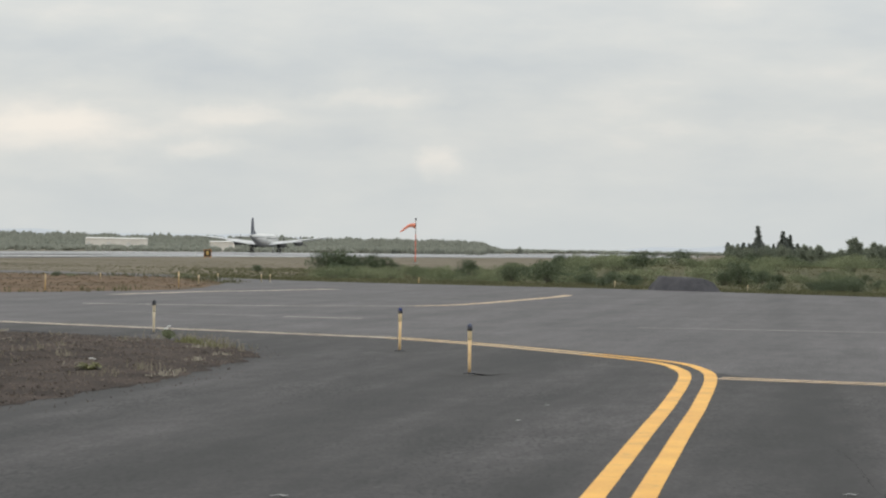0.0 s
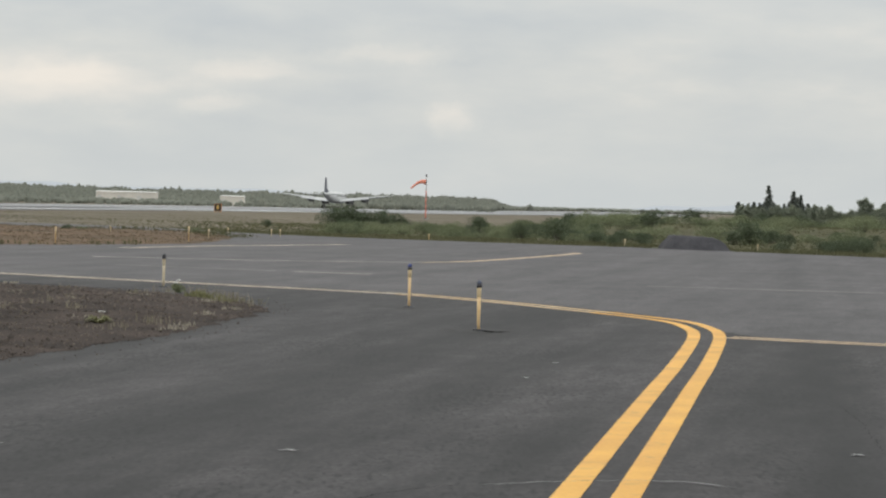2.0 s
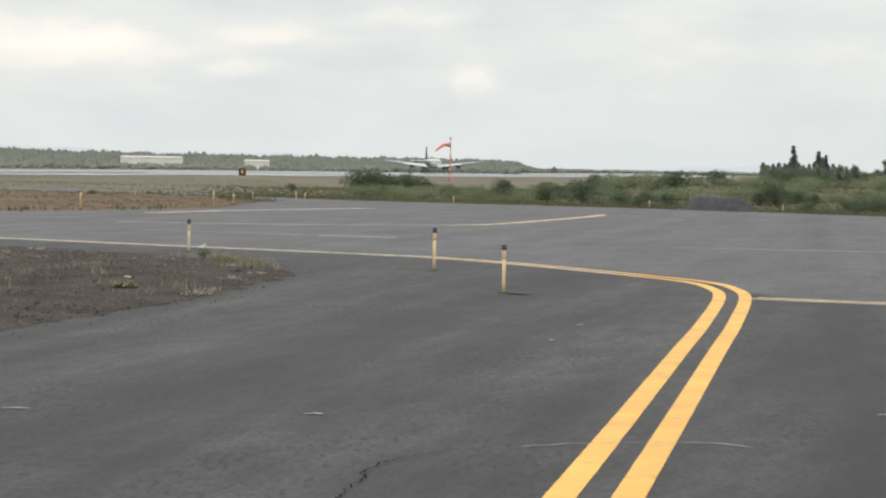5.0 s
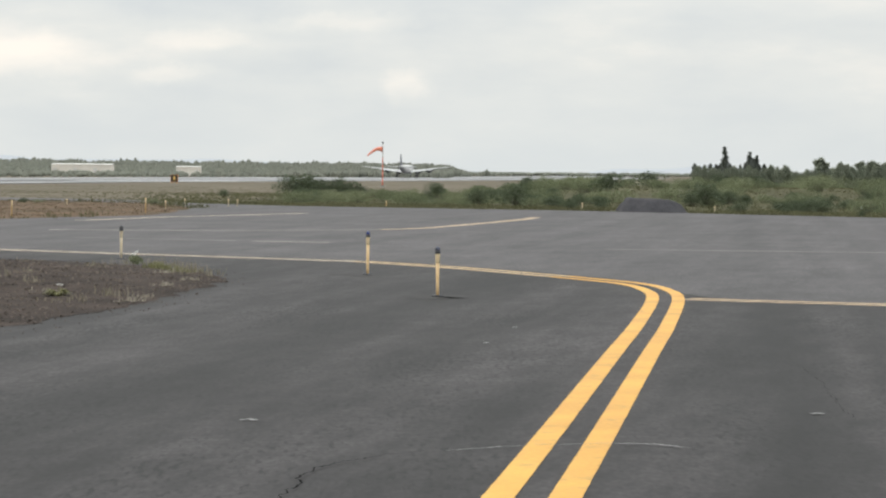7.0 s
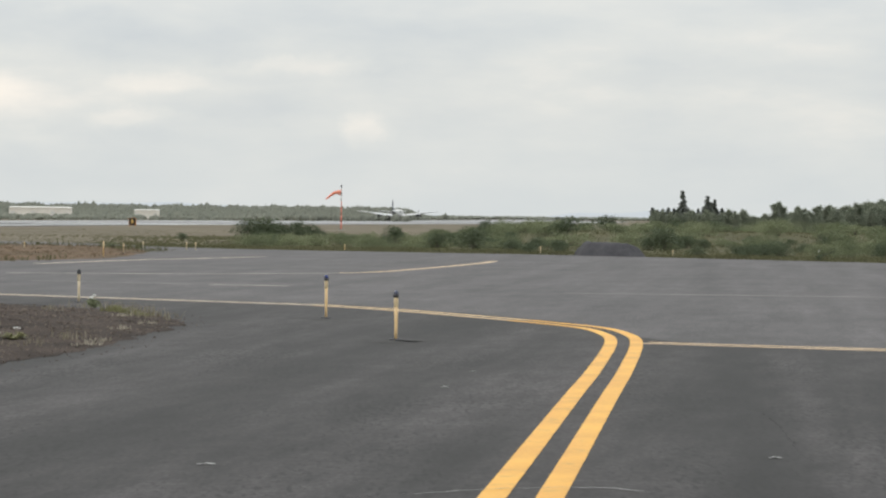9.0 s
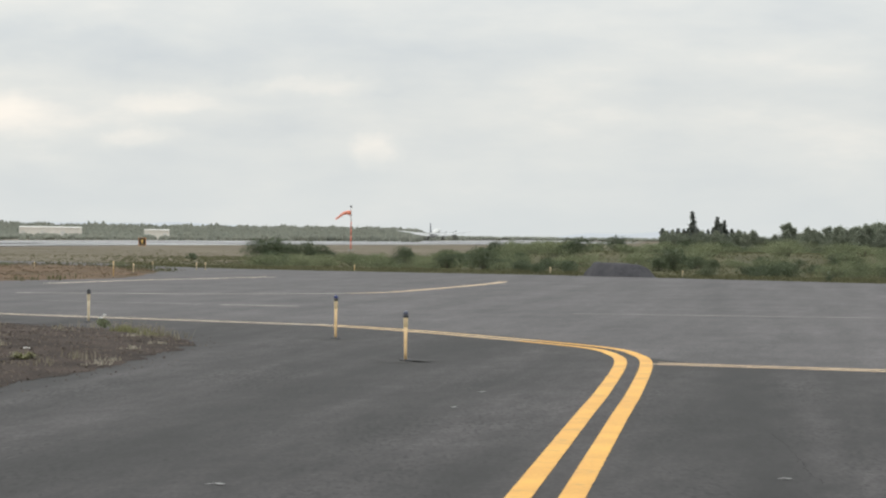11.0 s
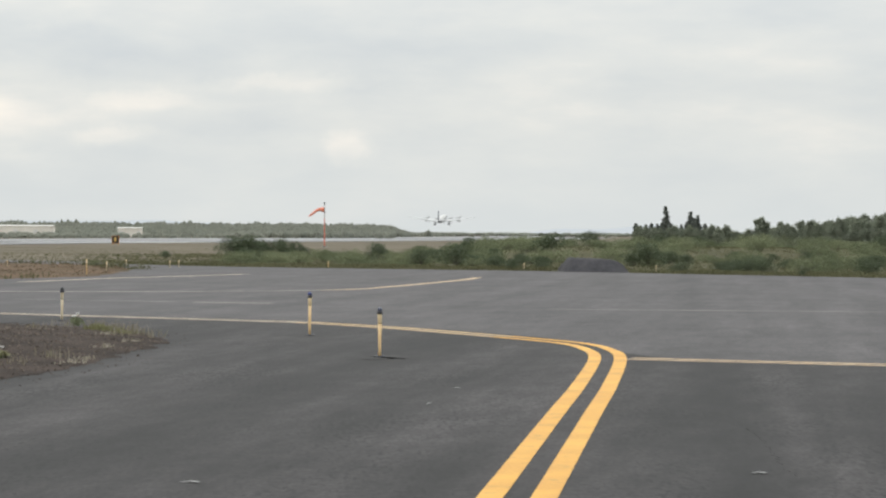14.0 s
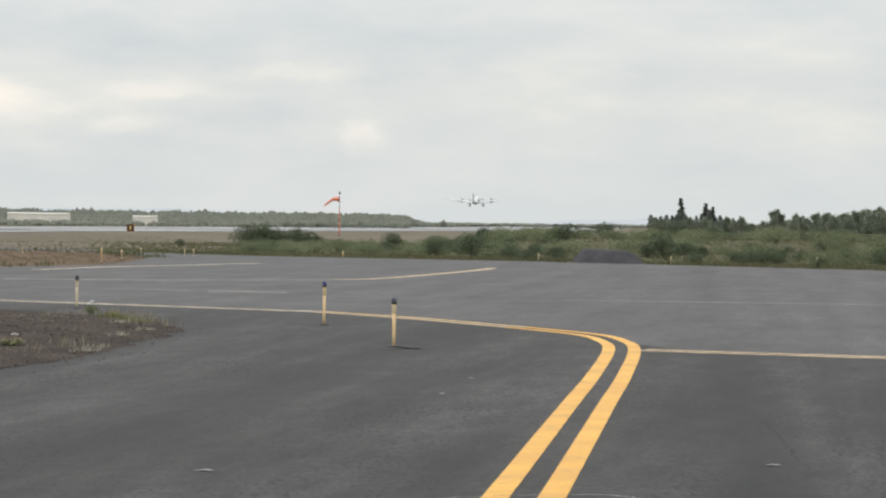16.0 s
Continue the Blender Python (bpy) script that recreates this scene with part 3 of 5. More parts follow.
def build_runway():
    verts, faces = [], []
    ss = [-600, -200, 0] + [50 * i for i in range(1, 40)] + [2200]
    for i, s in enumerate(ss):
        for off, z in ((26, RUNWAY_Z - 0.02), (22.5, RUNWAY_Z), (0, RUNWAY_Z + 0.12), (-22.5, RUNWAY_Z), (-26, RUNWAY_Z - 0.02)):
            x, y = on_runway(s, off)
            verts.append((x, y, z + dip(s)))
        if i:
            faces += [(5 * i - 5 + k, 5 * i - 4 + k, 5 * i + 1 + k, 5 * i + k) for k in range(4)]
    shoulder, quads = [], []
    for i, s in enumerate(ss):
        for off, z in ((27, RUNWAY_Z - 0.03), (40, RUNWAY_Z - 0.03)):
            x, y = on_runway(s, off)
            shoulder.append((x, y, z + dip(s)))
        if i:
            quads.append((2 * i - 2, 2 * i - 1, 2 * i + 1, 2 * i))
    tagged(raw("runway_shoulder", shoulder, quads, OLDASPHALT), "matt dark asphalt shoulder along the runway", "runway", "", "structure")
    pool, cells = [], []
    for i in range(31):
        st = 330 + 3.6 * i
        w = math.sin(math.pi * i / 30) ** 0.5
        for o in (17 - 4 * w + 1.5 * noise.noise((st * 0.06, 0, 1)), 17 + 5.0 * w + 1.2 * noise.noise((st * 0.08, 0, 6))):
            pool.append((*on_runway(st, o), RUNWAY_Z + 0.06))
        if i:
            cells.append((2 * i - 2, 2 * i - 1, 2 * i + 1, 2 * i))
    tagged(raw("water_sheet", pool, cells, PUDDLE), "thin sheet of rain water shining on the runway", "puddle", "", "structure")
    # wet paving that widens along the near side
    pad, tiles = [], []
    for i, (s, off) in enumerate(((150, 26.5), (250, 27), (330, 32), (420, 41), (500, 53), (580, 66), (660, 76), (760, 82), (900, 84), (1100, 84), (1500, 84))):
        for o in (25.9, off):
            pad.append((*on_runway(s, o), RUNWAY_Z - 0.012 + dip(s)))
        if i:
            tiles.append((2 * i - 2, 2 * i - 1, 2 * i + 1, 2 * i))
    tagged(raw("runway_pad", pad, tiles, RUNWAY), "wet asphalt turning pad widening beside the runway", "runway", "", "structure")
    tagged(raw("runway", verts, faces, RUNWAY, smooth=True), "long wet asphalt runway shining under the overcast sky", "runway", "", "structure")


build_runway()

gravel_island, GRAVEL_POLY = patch("gravel_verge", [(-2.52, 34.2), (-3.0, 28.7), (-3.6, 25.3), (-4.2, 22.1), (-4.8, 19.9), (-7.5, 16.5), (-16, 12), (-30, 14), (-30, 44), (-18, 44.5), (-10.2, 42.9), (-8.6, 42.2), (-6.7, 40.4), (-4.7, 39.2), (-3.4, 37.2)],
                                     0.40, 0.22, 0.05, 0.05, GRAVEL, 0.003, "dark brown gravel verge with scattered weeds", "gravel")
moss_island, MOSS_POLY = patch("moss_verge", [(-8.4, 87.5), (-8.7, 81.4), (-10.9, 76), (-14.4, 70.4), (-16.4, 68.8), (-30, 60), (-60, 52), (-60, 128), (-27.6, 116.5), (-18.7, 112.5), (-12, 108), (-9.0, 98)],
                               1.0, 0.4, 0.04, 0.03, DRYGRASS, 0.003, "verge of rusty brown moss and dry grass", "grass")


def build_heap():
    verts, faces = [], []
    nx, ny = 60, 60
    for j in range(ny + 1):
        for i in range(nx + 1):
            u, v = i / nx * 2 - 1, j / ny * 2 - 1
            rim = (abs(u) ** 3.2 + abs(v) ** 3.2) ** (1 / 3.2) + 0.10 * noise.noise((u * 2.6, v * 2.6, 4))
            h = 0.55 * max(0, min(1, (1 - rim) * (3.4 if u < 0.2 else 2.6))) ** 0.75 * (1 - 0.10 * u)
            x, y = 9.66 + u * 1.32, 97.2 + v * 2.6 - 0.5 * u
            verts.append((x + 0.10 * noise.noise((x, y, 2)), y, -0.06 + h + 0.09 * noise.noise((x * 2.2, y * 1.2, 8)) * min(1, h * 4) + 0.035 * noise.noise((x * 7, y * 7, 8))))
    n = nx + 1
    faces = [(j * n + i, j * n + i + 1, j * n + n + i + 1, j * n + n + i) for j in range(ny) for i in range(nx)]
    tagged(raw("gravel_mound", verts, faces, HEAP, smooth=True), "low flat-topped heap of dark grey gravel beside the apron", "gravel heap")


build_heap()

# ---- painted lines, cracks and a painted step shadow ----
EDGE_CURVE, SPLIT = [(-0.77, 2.0), (0.27, 9.28), (0.945, 13.96), (1.90, 20.65), (2.47, 24.6), (3.14, 29.7), (3.27, 32.0), (3.08, 33.9), (2.24, 36.0), (0.66, 39.1), (-0.85, 41.3), (-5.35, 44.2), (-9.0, 46.6), (-11.5, 48.0), (-20, 52)], 9
# the line turns paler in three steps, from bright yellow to cream
for side in (0.158, -0.158):
    stripe("edge_line", EDGE_CURVE[:SPLIT], 0.158, side, YELLOW, step=0.03, ragged=0.0032, label="bright yellow painted taxiway edge line, curving", category="line")
    stripe("fading_edge_line", EDGE_CURVE[SPLIT - 1:SPLIT + 2], 0.162, side, MIDYELLOW, step=0.15, ragged=0.005, label="mid-yellow painted taxiway edge line", category="line")
    stripe("old_edge_line", EDGE_CURVE[SPLIT + 1:], 0.17, side, CREAMYELLOW, step=0.2, ragged=0.012, label="cream-yellow painted taxiway edge line", category="line")
for side in (0.158, -0.158):
    stripe("side_line", [(3.42, 29.85), (4.35, 29.4), (6.16, 28.65), (14, 25.4)], 0.152, side, ORANGELINE, step=0.15, ragged=0.012, label="worn yellow painted line branching off", category="line")
stripe("far_line", [(-9.7, 71.9), (-7.6, 78.4), (-5.65, 82.4), (-3.8, 86.7)], 0.16, 0.16, CREAMYELLOW, label="cream-yellow line on the far taxiway", category="line")
stripe("far_line", [(-9.7, 71.9), (-7.6, 78.4), (-5.65, 82.4), (-3.8, 86.7)], 0.16, -0.16, CREAMYELLOW, label="cream-yellow line on the far taxiway", category="line")
for side in (0.09, -0.09):
    stripe("hook_line", [(-0.8, 63.7), (0.39, 65.8), (2.09, 72.1), (3.7, 79.0), (4.3, 82.6)], 0.13, side, ORANGELINE, label="yellow line hooking at its far end", category="line")
stripe("faded_line", [(-9.0, 60.8), (-4.4, 61.6), (-0.9, 63.5)], 0.3, 0, PALELINE, label="faded pale line", category="line")
stripe("faded_line", [(-3.4, 52.5), (-2.6, 52.25), (-1.7, 52.0)], 0.33, 0, PALELINE, label="short pale dash", category="line")
stripe("faded_line", [(-7.5, 54.3), (-5.5, 53.4), (-3.8, 52.7)], 0.22, 0, FAINTLINE, label="faded pale line", category="line")
stripe("faded_line", [(3.94, 48.9), (6.4, 48.6), (11, 48.0), (18, 46.8)], 0.3, 0, FAINTLINE, label="faded pale line", category="line")



def crack(name, pts, width, mat, label, jag):
    rng = random.Random(11)
    line = smooth_path(pts, 0.025)
    verts, faces = [], []
    for i, p in enumerate(line):
        d = (line[min(i + 1, len(line) - 1)] - line[max(i - 1, 0)]).normalized()
        n = Vector((-d.y, d.x))
        q = p + n * jag * (noise.noise((p.x * 5, p.y * 5, 0)) + 0.9 * noise.noise((p.x * 16, p.y * 7, 5)) + 0.7 * noise.noise((p.x * 40, p.y * 18, 2)))
        w = width * (0.45 + 1.1 * abs(noise.noise((p.x * 6, p.y * 4, 7)))) * (1 if 3 < i < len(line) - 4 else 0.3)
        verts += [(*(q + n * w), 0.012), (*(q - n * w), 0.012)]
        if i:
            faces.append((2 * i - 2, 2 * i - 1, 2 * i + 1, 2 * i))
    tagged(raw(name, verts, faces, mat), label, "crack", "", "structure")


crack("pavement_crack", [(-1.0, 7.5), (-0.93, 9.02), (-0.9, 9.67), (-0.83, 10.23), (-0.67, 10.88), (-0.55, 11.76), (-0.51, 12.31), (-0.36, 12.79), (-0.05, 13.19), (0.1, 13.3)], 0.0062, CRACKSHADE, "jagged open crack in the asphalt", 0.03)
crack("sealed_crack", [(0.2, 13.33), (0.63, 13.61), (0.95, 13.71), (1.37, 13.75), (1.62, 13.52)], 0.009, SEAL, "pale sealed crack across the asphalt", 0.035)
crack("pavement_crack", [(3.12, 19.2), (3.06, 17.9), (2.90, 16.4), (2.82, 15.2)], 0.0014, CRACKSHADE, "fine crack in the asphalt", 0.02)
crack("line_crack", [(0.64, 13.62), (0.85, 13.68), (1.14, 13.72)], 0.004, CRACKSHADE, "thin crack through the yellow lines", 0.02)
crack("line_crack", [(0.61, 10.89), (0.68, 10.90), (0.75, 10.88)], 0.006, CRACKSHADE, "short crack in the yellow line", 0.01)
crack("line_crack", [(0.48, 10.01), (0.56, 10.01), (0.63, 9.99)], 0.006, CRACKSHADE, "short crack in the yellow line", 0.01)
# shadow of the paving step at the verge, laid down as a dark strip
crack("verge_joint", [(-19, 45.0), (-14, 44.0), (-10.1, 43.25), (-8.4, 42.45), (-6.5, 40.75), (-4.55, 39.5)], 0.045, CRACKSHADE, "dark strip painted as the step's shadow between asphalt and verge", 0.04)
for x, y, w in ((-0.98, 14.92, 0.11), (-2.82, 14.9, 0.17), (2.64, 15.56, 0.09), (1.05, 24.0, 0.06), (-3.1, 13.6, 0.08), (0.7, 21.8, 0.05)):
    stripe("paint_chip", [(x - w / 2, y), (x, y + 0.05), (x + w / 2, y + 0.02)], 0.05, 0, SEAL, z=0.010, step=0.03, ragged=0.02, label="pale chip on the asphalt", category="chip")


# ---- marker posts with lamps ----
def disc(r, seg=40, wob=0.3, z=0.003, seed=0):
    bm = bmesh.new()
    ring = [bm.verts.new((r * (1 + wob * noise.noise((math.cos(a) * 2, math.sin(a) * 2, seed))) * math.cos(a), r * 1.3 * (1 + wob * noise.noise((math.cos(a) * 2, math.sin(a) * 2, seed + 9))) * math.sin(a), z)) for a in (2 * math.pi * k / seg for k in range(seg))]
    bm.faces.new(ring)
    return bm


def marker_post(x, y, stake, lens, height, lean, label):
    p = thing("taxiway_light", pose(x, y, 0, lean, lean * 0.5, 0), label, "marker light", "lamp posts along the taxiway edge")
    part("base_plate", tube([(0, 0, 0.0), (0, 0, 0.015), (0, 0, 0.02)], [0.075, 0.075, 0.06], 20), DARKCAP, p, "dark base plate")
    part("stake", tube([(0, 0, 0.015), (0, 0, 0.10), (0, 0, height - 0.20)], [0.019, 0.019, 0.024], 14), stake, p, smooth=True)
    part("collar", tube([(0, 0, height - 0.205), (0, 0, height - 0.20), (0, 0, height - 0.10), (0, 0, height - 0.09)], [0.024, 0.027, 0.028, 0.026], 16), COLLAR if lens is not DARKCAP else stake, p, "cream painted collar", True)
    part("lamp_base", tube([(0, 0, height - 0.092), (0, 0, height - 0.085), (0, 0, height - 0.06), (0, 0, height - 0.05)], [0.028, 0.036, 0.036, 0.030], 16), DARKCAP, p, "dark metal lamp housing", True)
    part("lens", tube([(0, 0, height - 0.052), (0, 0, height - 0.04), (0, 0, height - 0.018), (0, 0, height - 0.006), (0, 0, height)], [0.029, 0.031, 0.028, 0.019, 0.007], 16), lens, p, "rounded glass lens", True)
    st = part("ground_stain", disc(0.40, wob=0.9, seed=x), STAIN)
    st.location = (x, y, 0)
    tagged(st, "dark stain on the asphalt round the post", "stain", "", "structure")


marker_post(-0.62, 36.1, STAKE, BLUEGLASS, 0.65, 0.3, "yellow stake with a cobalt-blue taxiway lamp")
marker_post(0.35, 29.95, STAKE, GREYGLASS, 0.62, -0.5, "yellow stake with a grey-topped taxiway lamp")
marker_post(-4.93, 41.6, PALESTAKE, DARKCAP, 0.57, 0.4, "pale yellow stake with a dark taxiway lamp")


def reflector_stake(x, y, h, mat, label):
    p = thing("reflector_stake", pose(x, y, ground_z(x, y) if y > 100 else 0.0, 0, random.uniform(-1.5, 1.5), 0), label, "marker stake", "stakes beyond the taxiway")
    part("foot", tube([(0, 0, -0.03), (0, 0, 0.03), (0, 0, 0.04)], [0.05, 0.05, 0.03], 12), DARKCAP, p)
    part("rod", tube([(0, 0, 0), (0, 0, h * 0.8), (0, 0, h)], [0.022, 0.020, 0.019], 10), mat, p, smooth=True)
    part("sleeve", tube([(0, 0, h * 0.72), (0, 0, h * 0.73), (0, 0, h * 0.93), (0, 0, h * 0.94)], [0.024, 0.027, 0.027, 0.024], 12), COLLAR, p, "pale reflective sleeve", True)


for x, y, h, mat in ((-14.65, 71.0, 0.55, STAKE), (-12.1, 74.0, 0.55, STAKE), (-8.9, 82.0, 0.56, STAKE), (-8.98, 89.5, 0.40, PALESTAKE), (-9.8, 106, 0.32, PALESTAKE), (-7.53, 101, 0.36, PALESTAKE), (-7.2, 101.5, 0.36, PALESTAKE), (-13.8, 98, 0.30, PALESTAKE),
                     (-1.0, 103.2, 0.32, STAKE), (7.0, 98.6, 0.32, PALESTAKE), (12.0, 95.5, 0.28, PALESTAKE)):
    reflector_stake(x, y, h, mat, "short yellow reflector stake" if mat is STAKE else "short pale reflector stake")


# ---- windsock and sign ----
def build_windsock():
    x, y = -4.1, 362.0
    z = ground_z(x, y)
    w = thing("windsock", pose(x, y, z), "orange windsock drooping from a red and white mast", "windsock")
    part("footing", box(0.8, 0.8, 0.2, (0, 0, 0.05), 0.03), SEAL, w, "pale concrete footing")
    n = 6
    for i in range(n):
        z0, z1 = 0.1 + i * 6.25 / n, 0.1 + (i + 1) * 6.25 / n
        part("mast_section", tube([(0, 0, z0), (0, 0, z1)], [0.10 - 0.006 * i, 0.096 - 0.006 * i], 12), REDPAINT if i < 4 else WHITEPAINT, w, "red painted mast section" if i < 4 else "white painted mast section", True)
    part("obstruction_lamp", tube([(0, 0, 6.35), (0, 0, 6.4), (0, 0, 6.62), (0, 0, 6.7)], [0.08, 0.13, 0.12, 0.05], 12), DARKCAP, w, "small dark lamp on the mast top", True)
    part("ring", tube([(-0.06 * math.cos(a), 0.45 * math.sin(a), 5.55 + 0.45 * math.cos(a)) for a in (2 * math.pi * k / 20 for k in range(21))], [0.03] * 21, 6, False), DARKCAP, w, "metal hoop")
    pts = [(-0.05, 0, 5.55), (-0.6, 0, 5.62), (-1.1, 0, 5.5), (-1.6, -0.05, 5.15), (-2.0, -0.08, 4.8), (-2.3, -0.1, 4.6)]
    part("sock", tube(pts, [(0.38, 0.40), (0.34, 0.28), (0.30, 0.22), (0.26, 0.17), (0.20, 0.14), (0.15, 0.10)], 14, False), ORANGE, w, "faded orange fabric sock", True)


build_windsock()


def build_sign():
    x, y = -36.8, 380.0
    z = ground_z(x, y)
    s = thing("airfield_sign", pose(x, y, z, 0, 0, -3), "small black and amber airfield sign beside the runway", "sign")
    for dx in (-0.42, 0.42):
        part("leg", tube([(dx, 0, 0), (dx, 0, 0.30)], [0.04, 0.04], 8), SIGNEDGE, s)
    part("housing", box(1.18, 0.24, 1.18, (0, 0, 0.86), 0.03), SIGNEDGE, s, "orange sign housing")
    part("face", box(1.02, 0.02, 1.04, (0, -0.135, 0.87), 0.005), SIGNBLACK, s, "black sign face")
    part("marking", box(0.34, 0.02, 0.62, (0, -0.155, 0.87), 0.008), SIGNYELLOW, s, "pale upright bar of unreadable marking")


build_sign()


# ---- far buildings ----
def shed(x, y, length, height, depth, turn, bays, label):
    z = ground_z(x, y) - 0.05
    h = thing("storage_shed", pose(x, y, z, 0, 0, turn), label, "shed", "white sheds across the runway")
    part("wall", box(length, depth, height * 0.92, (0, 0, height * 0.46)), SHEET, h, "cream corrugated metal walls")
    bm = bmesh.new()
    vs = [bm.verts.new(p) for p in ((-length / 2 - 0.3, -depth / 2 - 0.3, height * 0.9), (length / 2 + 0.3, -depth / 2 - 0.3, height * 0.9), (length / 2 + 0.3, 0, height), (-length / 2 - 0.3, 0, height), (length / 2 + 0.3, depth / 2 + 0.3, height * 0.9), (-length / 2 - 0.3, depth / 2 + 0.3, height * 0.9))]
    bm.faces.new((vs[0], vs[1], vs[2], vs[3]))
    bm.faces.new((vs[3], vs[2], vs[4], vs[5]))
    bm.faces.new((vs[0], vs[3], vs[5]))
    bm.faces.new((vs[1], vs[4], vs[2]))
    bm.faces.new((vs[0], vs[5], vs[4], vs[1]))
    part("roof", bm, ROOFING, h, "pale low-pitched metal roof")
    for i in range(bays + 1):
        part("panel_rib", box(0.18, 0.1, height * 0.9, (-length / 2 + length * i / bays, -depth / 2 - 0.05, height * 0.45)), SHEET, h)
    for i in range(0, bays, 3):
        part("door", box(length / bays * 0.6, 0.06, height * 0.62, (-length / 2 + length * (i + 0.5) / bays, -depth / 2 - 0.03, height * 0.31)), ROOFING, h, "grey roll-up door")


shed(-131.6, 980, 24, 4.8, 8, -1, 9, "long low cream metal storage shed")
shed(-89, 980, 9.4, 4.1, 5, -2, 4, "small low white metal shed")


# ---- plants ----
def leaf_cloud(rng, blobs, count, size, droop=0.3):
    """Many small leaves strewn over the shells of a few uneven lobes."""
    verts, faces = [], []
    total = sum(b[3] ** 2 for b in blobs)
    for bx, by, bz, r in blobs:
        for _ in range(int(count * r * r / total)):
            d = Vector((rng.gauss(0, 1), rng.gauss(0, 1), rng.gauss(0.25, 1))).normalized()
            k = rng.uniform(0.6, 1.0) * (1 + 0.25 * noise.noise(d * 2.2 + Vector((bx, by, bz))))
            p = Vector((bx, by, bz)) + Vector((d.x * r, d.y * r, d.z * r * 0.85)) * k
            if p.z < 0.03:
                p.z = rng.uniform(0.03, 0.15)
            a = Vector((rng.gauss(0, 1), rng.gauss(0, 1), rng.gauss(0, 0.7))).normalized()
            b = a.cross(Vector((rng.gauss(0, 1), rng.gauss(0, 1), rng.gauss(0, 1)))).normalized()
            s = size * rng.uniform(0.6, 1.35)
            i = len(verts)
            verts += [p - a * s, p - b * s * 0.45, p + a * s, p + b * s * 0.45]
            faces.append((i, i + 1, i + 2, i + 3))
    return verts, faces


def stems(rng, tips, base_r):
    bm = bmesh.new()
    for tx, ty, tz in tips:
        b = tube([(tx * 0.08, ty * 0.08, 0), (tx * 0.4 + rng.uniform(-0.05, 0.05), ty * 0.4, tz * 0.5), (tx * 0.85, ty * 0.85, tz)], [base_r, base_r * 0.7, base_r * 0.25], 6)
        me = bpy.data.meshes.new("tmp")
        b.to_mesh(me)
        b.free()
        bm.from_mesh(me)
        bpy.data.meshes.remove(me)
    return bm


def shrub(seed, width, height, mat, count, size, label):
    rng = random.Random(seed)
    s = thing("shrub", pose(0, 0, 0), label, "shrub", "shrubs on the bank")
    blobs = []
    for _ in range(9):
        a, d = rng.uniform(0, 6.28), rng.uniform(0.1, 0.5) * width
        r = rng.uniform(0.20, 0.34) * width
        blobs.append((math.cos(a) * d, math.sin(a) * d, min(height - r * 0.8, rng.uniform(0.25, 0.8) * height), r))
    blobs.append((0, 0, height * 0.55, height * 0.42))
    part("woody_base", stems(rng, [b[:3] for b in blobs], 0.025), BARK, s, "brown stems")
    v, f = leaf_cloud(rng, blobs, count, size)
    raw("foliage", v, f, mat, s)
    return s


BANK_Y0, BANK_Y1 = 104.0, 235.0


def apron_edge(x):
    """The far edge of the apron, for a given x."""
    pts = ((-30, 127.5), (-15.5, 121.5), (-9.6, 110.5), (-5.2, 104.8), (1.9, 100.6), (6.5, 98.2), (10.5, 94.4), (18.4, 86.5), (34, 70), (60, 40))
    for (x0, y0), (x1, y1) in zip(pts, pts[1:]):
        if x <= x1:
            return y0 + (y1 - y0) * (x - x0) / (x1 - x0)
    return 40.0


def build_bank():
    """The turf of the bank, from the apron's edge to the runway strip."""
    verts, faces = [], []
    nu, nv = 60, 40
    for j in range(nv + 1):
        for i in range(nu + 1):
            west = -0.078 + 0.022 * noise.noise((j * 0.45, 0, 3)) + 0.010 * noise.noise((j * 1.7, 0, 5)) + 0.0012 * j
            az = west + (0.27 - west) * i / nu
            lo = 120.0
            for _ in range(6):
                lo = apron_edge(az * lo) + 0.3
            y = lo + (235 - lo) * (j / nv) ** 1.5
            x = az * y
            verts.append((x, y, ground_z(x, y) + (0.03 if j else -0.02)))
    n = nu + 1
    faces = [(j * n + i, j * n + i + 1, j * n + n + i + 1, j * n + n + i) for j in range(nv) for i in range(nu)]
    tagged(raw("ground_bank", verts, faces, BANKSOIL, smooth=True), "low bank of olive-brown turf beside the apron", "bank", "", "structure")


build_bank()


